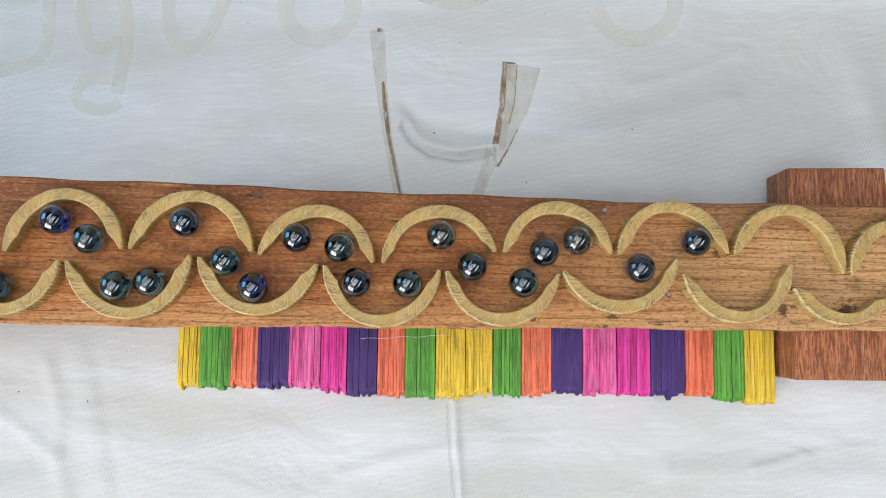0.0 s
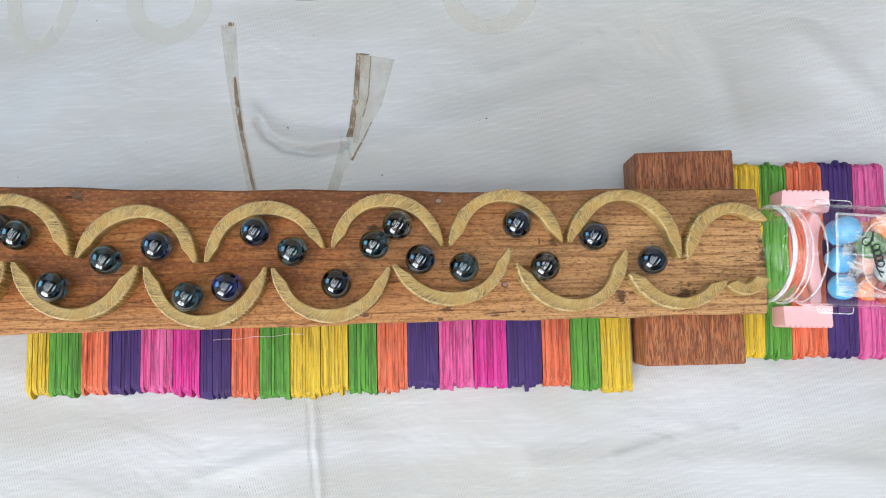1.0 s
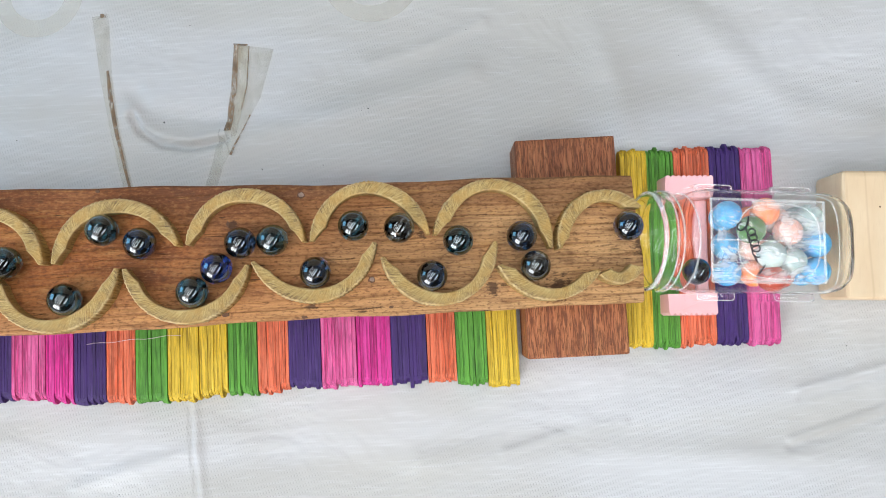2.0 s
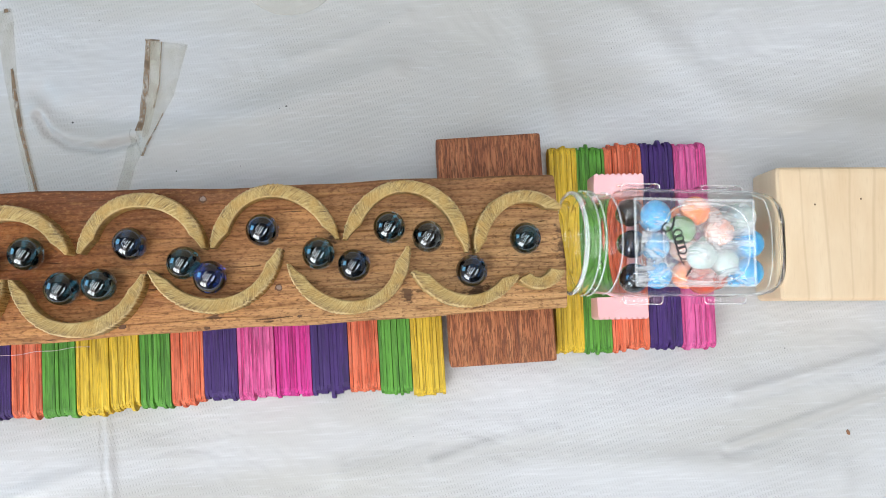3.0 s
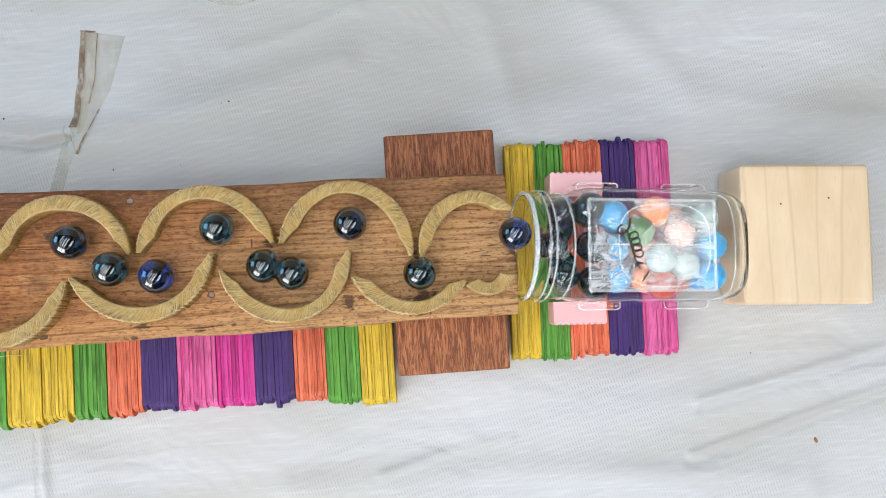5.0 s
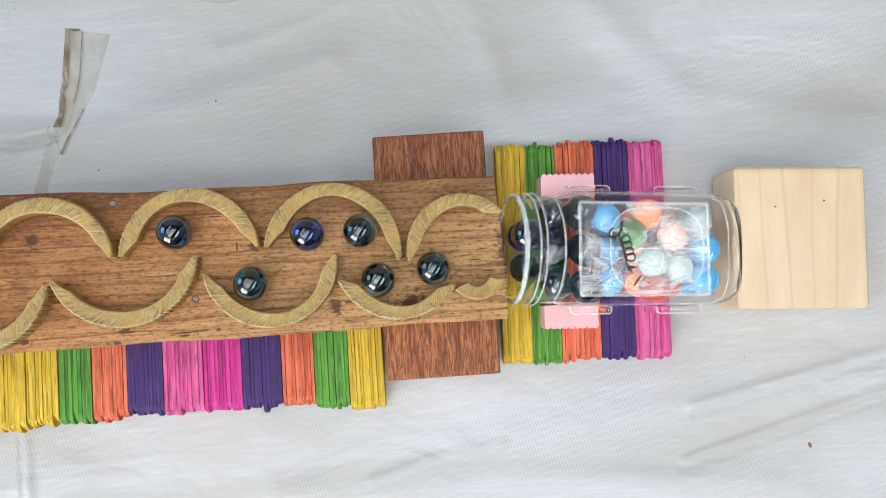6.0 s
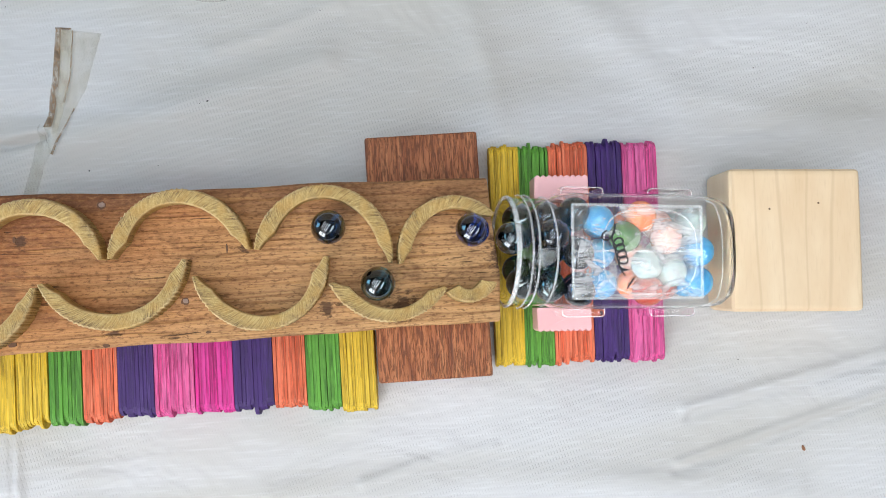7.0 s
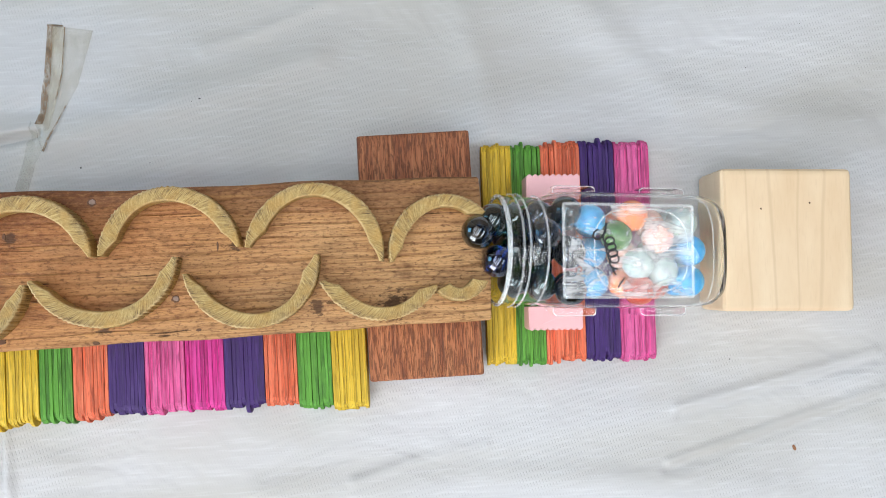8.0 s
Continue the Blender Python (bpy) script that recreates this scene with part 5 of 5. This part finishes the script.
    [(0, -0.1782, 0.0164, 0.1009), (0.2, -0.1602, 0.0165, 0.0992), (0.5, -0.1540, 0.0421, 0.0987), (0.7, -0.1375, 0.0491, 0.0972), (1, -0.1190, 0.0191, 0.0956), (1.2, -0.1005, 0.0190, 0.0939), (1.5, -0.0800, 0.0448, 0.0921), (1.7, -0.0663, 0.0327, 0.0908), (2, -0.0410, 0.0130, 0.0886), (2.2, -0.0352, 0.0298, 0.0880), (2.42, -0.0232, 0.0413, 0.0870), (2.64, -0.0113, 0.0407, 0.0859), (2.86, 0.0007, 0.0297, 0.0848), (3.08, 0.0126, 0.0187, 0.0838), (3.3, 0.0246, 0.0271, 0.0827), (3.5, 0.0384, 0.0350, 0.0814), (3.7, 0.0415, 0.0422, 0.0812), (4, 0.0572, 0.0378, 0.0798), (4.2, 0.0693, 0.0240, 0.0787), (4.5, 0.0951, 0.0419, 0.0764), (4.7, 0.1089, 0.0489, 0.0751), (4.92, 0.1228, 0.0326, 0.0739), (5.14, 0.1368, 0.0214, 0.0726), (5.36, 0.1507, 0.0331, 0.0714), (5.58, 0.1647, 0.0465, 0.0701), (5.8, 0.1786, 0.0359, 0.0689), (6, 0.1838, 0.0197, 0.0684), (6.2, 0.1977, 0.0165, 0.0672), (6.5, 0.2341, 0.0384, 0.0639), (6.62, 0.2475, 0.0365, 0.0609), (6.87, 0.2547, 0.0150, 0.0443), (8, 0.2547, 0.0150, 0.0443)],
    [(0, -0.1925, 0.0396, 0.1021), (0.2, -0.1819, 0.0255, 0.1012), (0.5, -0.1590, 0.0267, 0.0991), (0.7, -0.1516, 0.0385, 0.0985), (1, -0.1365, 0.0449, 0.0971), (1.2, -0.1261, 0.0334, 0.0962), (1.5, -0.1052, 0.0181, 0.0943), (1.7, -0.0917, 0.0345, 0.0931), (2, -0.0679, 0.0316, 0.0910), (2.2, -0.0604, 0.0172, 0.0903), (2.42, -0.0457, 0.0129, 0.0890), (2.64, -0.0309, 0.0255, 0.0877), (2.86, -0.0162, 0.0432, 0.0863), (3.08, -0.0014, 0.0327, 0.0850), (3.3, 0.0133, 0.0163, 0.0837), (3.5, 0.0275, 0.0220, 0.0824), (3.7, 0.0284, 0.0286, 0.0823), (4, 0.0418, 0.0407, 0.0811), (4.2, 0.0539, 0.0439, 0.0801), (4.5, 0.0746, 0.0218, 0.0782), (4.7, 0.0897, 0.0296, 0.0768), (4.92, 0.1036, 0.0467, 0.0756), (5.14, 0.1176, 0.0386, 0.0743), (5.36, 0.1315, 0.0230, 0.0731), (5.58, 0.1455, 0.0263, 0.0718), (5.8, 0.1594, 0.0441, 0.0706), (6, 0.1770, 0.0418, 0.0690), (6.2, 0.1800, 0.0307, 0.0688), (6.5, 0.2018, 0.0182, 0.0668), (6.7, 0.2160, 0.0285, 0.0655), (6.95, 0.2475, 0.0365, 0.0609), (7.2, 0.2542, 0.0306, 0.0468), (8, 0.2542, 0.0306, 0.0468)],
    [(0, -0.2093, 0.0490, 0.1036), (0.2, -0.1953, 0.0409, 0.1024), (0.5, -0.1833, 0.0296, 0.1013), (0.7, -0.1646, 0.0239, 0.0996), (1.02, -0.1451, 0.0485, 0.0979), (1.35, -0.1255, 0.0336, 0.0961), (1.67, -0.1060, 0.0181, 0.0944), (2, -0.0864, 0.0399, 0.0926), (2.32, -0.0669, 0.0359, 0.0909), (2.65, -0.0474, 0.0132, 0.0891), (2.97, -0.0278, 0.0330, 0.0874), (3.3, -0.0083, 0.0381, 0.0856), (3.5, 0.0101, 0.0183, 0.0840), (3.7, 0.0198, 0.0142, 0.0831), (4, 0.0292, 0.0302, 0.0823), (4.2, 0.0384, 0.0388, 0.0814), (4.5, 0.0513, 0.0471, 0.0803), (4.7, 0.0588, 0.0310, 0.0796), (4.92, 0.0759, 0.0217, 0.0781), (5.14, 0.0931, 0.0376, 0.0765), (5.36, 0.1102, 0.0460, 0.0750), (5.58, 0.1274, 0.0275, 0.0735), (5.8, 0.1445, 0.0221, 0.0719), (6, 0.1540, 0.0416, 0.0711), (6.2, 0.1684, 0.0497, 0.0698), (6.5, 0.1833, 0.0228, 0.0685), (6.7, 0.1966, 0.0160, 0.0673), (7, 0.2312, 0.0405, 0.0642), (7.2, 0.2401, 0.0260, 0.0627), (7.5, 0.2435, 0.0255, 0.0585), (7.7, 0.2450, 0.0245, 0.0580), (8, 0.2465, 0.0250, 0.0575)],
    [(0, -0.2360, 0.0158, 0.1060), (0.2, -0.2176, 0.0253, 0.1044), (0.52, -0.1977, 0.0406, 0.1026), (0.84, -0.1778, 0.0205, 0.1008), (1.15, -0.1580, 0.0275, 0.0990), (1.47, -0.1381, 0.0470, 0.0973), (1.79, -0.1182, 0.0222, 0.0955), (2.11, -0.0983, 0.0253, 0.0937), (2.43, -0.0784, 0.0435, 0.0919), (2.75, -0.0585, 0.0189, 0.0901), (3.06, -0.0387, 0.0163, 0.0884), (3.38, -0.0188, 0.0445, 0.0866), (3.7, 0.0011, 0.0280, 0.0848), (4, 0.0211, 0.0151, 0.0830), (4.2, 0.0291, 0.0243, 0.0823), (4.5, 0.0365, 0.0385, 0.0816), (4.7, 0.0424, 0.0455, 0.0811), (4.92, 0.0575, 0.0358, 0.0797), (5.14, 0.0726, 0.0216, 0.0784), (5.36, 0.0878, 0.0306, 0.0770), (5.58, 0.1029, 0.0464, 0.0757), (5.8, 0.1180, 0.0418, 0.0743), (6, 0.1287, 0.0214, 0.0734), (6.2, 0.1430, 0.0189, 0.0721), (6.5, 0.1620, 0.0493, 0.0704), (6.7, 0.1762, 0.0428, 0.0691), (7, 0.1876, 0.0188, 0.0681), (7.2, 0.2022, 0.0193, 0.0668), (7.5, 0.2348, 0.0370, 0.0638), (7.7, 0.2415, 0.0385, 0.0610), (8, 0.2455, 0.0440, 0.0590)],
    [(0, -0.2520, 0.0336, 0.1075), (0.31, -0.2322, 0.0158, 0.1057), (0.62, -0.2123, 0.0432, 0.1039), (0.92, -0.1925, 0.0392, 0.1021), (1.23, -0.1726, 0.0196, 0.1004), (1.54, -0.1528, 0.0354, 0.0986), (1.85, -0.1329, 0.0449, 0.0968), (2.15, -0.1131, 0.0187, 0.0950), (2.46, -0.0932, 0.0316, 0.0932), (2.77, -0.0734, 0.0403, 0.0915), (3.08, -0.0535, 0.0150, 0.0897), (3.38, -0.0337, 0.0219, 0.0879), (3.69, -0.0138, 0.0421, 0.0861), (4, 0.0060, 0.0215, 0.0843), (4.2, 0.0163, 0.0138, 0.0834), (4.5, 0.0284, 0.0237, 0.0823), (4.7, 0.0327, 0.0318, 0.0820), (4.92, 0.0429, 0.0427, 0.0810), (5.14, 0.0531, 0.0418, 0.0801), (5.36, 0.0634, 0.0284, 0.0792), (5.58, 0.0736, 0.0216, 0.0783), (5.8, 0.0838, 0.0243, 0.0774), (6, 0.0976, 0.0454, 0.0761), (6.2, 0.1090, 0.0458, 0.0751), (6.5, 0.1341, 0.0257, 0.0729), (6.7, 0.1452, 0.0258, 0.0719), (7, 0.1673, 0.0450, 0.0699), (7.2, 0.1762, 0.0359, 0.0691), (7.5, 0.1942, 0.0157, 0.0675), (7.7, 0.2083, 0.0233, 0.0662), (8, 0.2377, 0.0385, 0.0633)],
]


def eased(rows, t):
    """Place at t on rows of (t, x, y, z): smooth, never past its neighbours."""
    ts = [r[0] for r in rows]
    if t <= ts[0]:
        return Vector(rows[0][1:])
    if t >= ts[-1]:
        return Vector(rows[-1][1:])
    i = max(k for k in range(len(ts) - 1) if ts[k] <= t)
    h = ts[i + 1] - ts[i]
    s = (t - ts[i]) / h
    out = []
    for k in (1, 2, 3):
        def slope(j):
            if j == 0 or j == len(ts) - 1:
                return 0.0 if k > 1 else (rows[min(j + 1, len(ts) - 1)][k] - rows[max(j - 1, 0)][k]) / (ts[min(j + 1, len(ts) - 1)] - ts[max(j - 1, 0)])
            a = (rows[j][k] - rows[j - 1][k]) / (ts[j] - ts[j - 1])
            b = (rows[j + 1][k] - rows[j][k]) / (ts[j + 1] - ts[j])
            return 0.0 if a * b <= 0 else 2 * a * b / (a + b)
        a, b = rows[i][k], rows[i + 1][k]
        out.append(a * (1 + 2 * s) * (1 - s) ** 2 + slope(i) * h * s * (1 - s) ** 2 + b * s * s * (3 - 2 * s) + slope(i + 1) * h * s * s * (s - 1))
    return Vector(out)


def motions():
    """Each marble rolls without slipping through its rows."""
    for number, (ob, rows) in enumerate(zip(rolling, MARBLE_ROWS)):
        spin = Euler((0.7 * number, 1.1 * number, 0.4 * number)).to_quaternion()
        keys, before = [], None
        for k in range(81):
            p = eased(rows, k / 10)
            if before is not None:
                step = p - before
                if step.length > 1e-6:
                    axis = Vector((0, 0, 1)).cross(step)
                    if axis.length > 1e-7:
                        spin = Matrix.Rotation(min(step.length / R, 1.3), 4, axis.normalized()).to_quaternion() @ spin
            keys.append((k / 10, Matrix.LocRotScale(p, spin, None)))
            before = p
        walk(ob, keys)


motions()
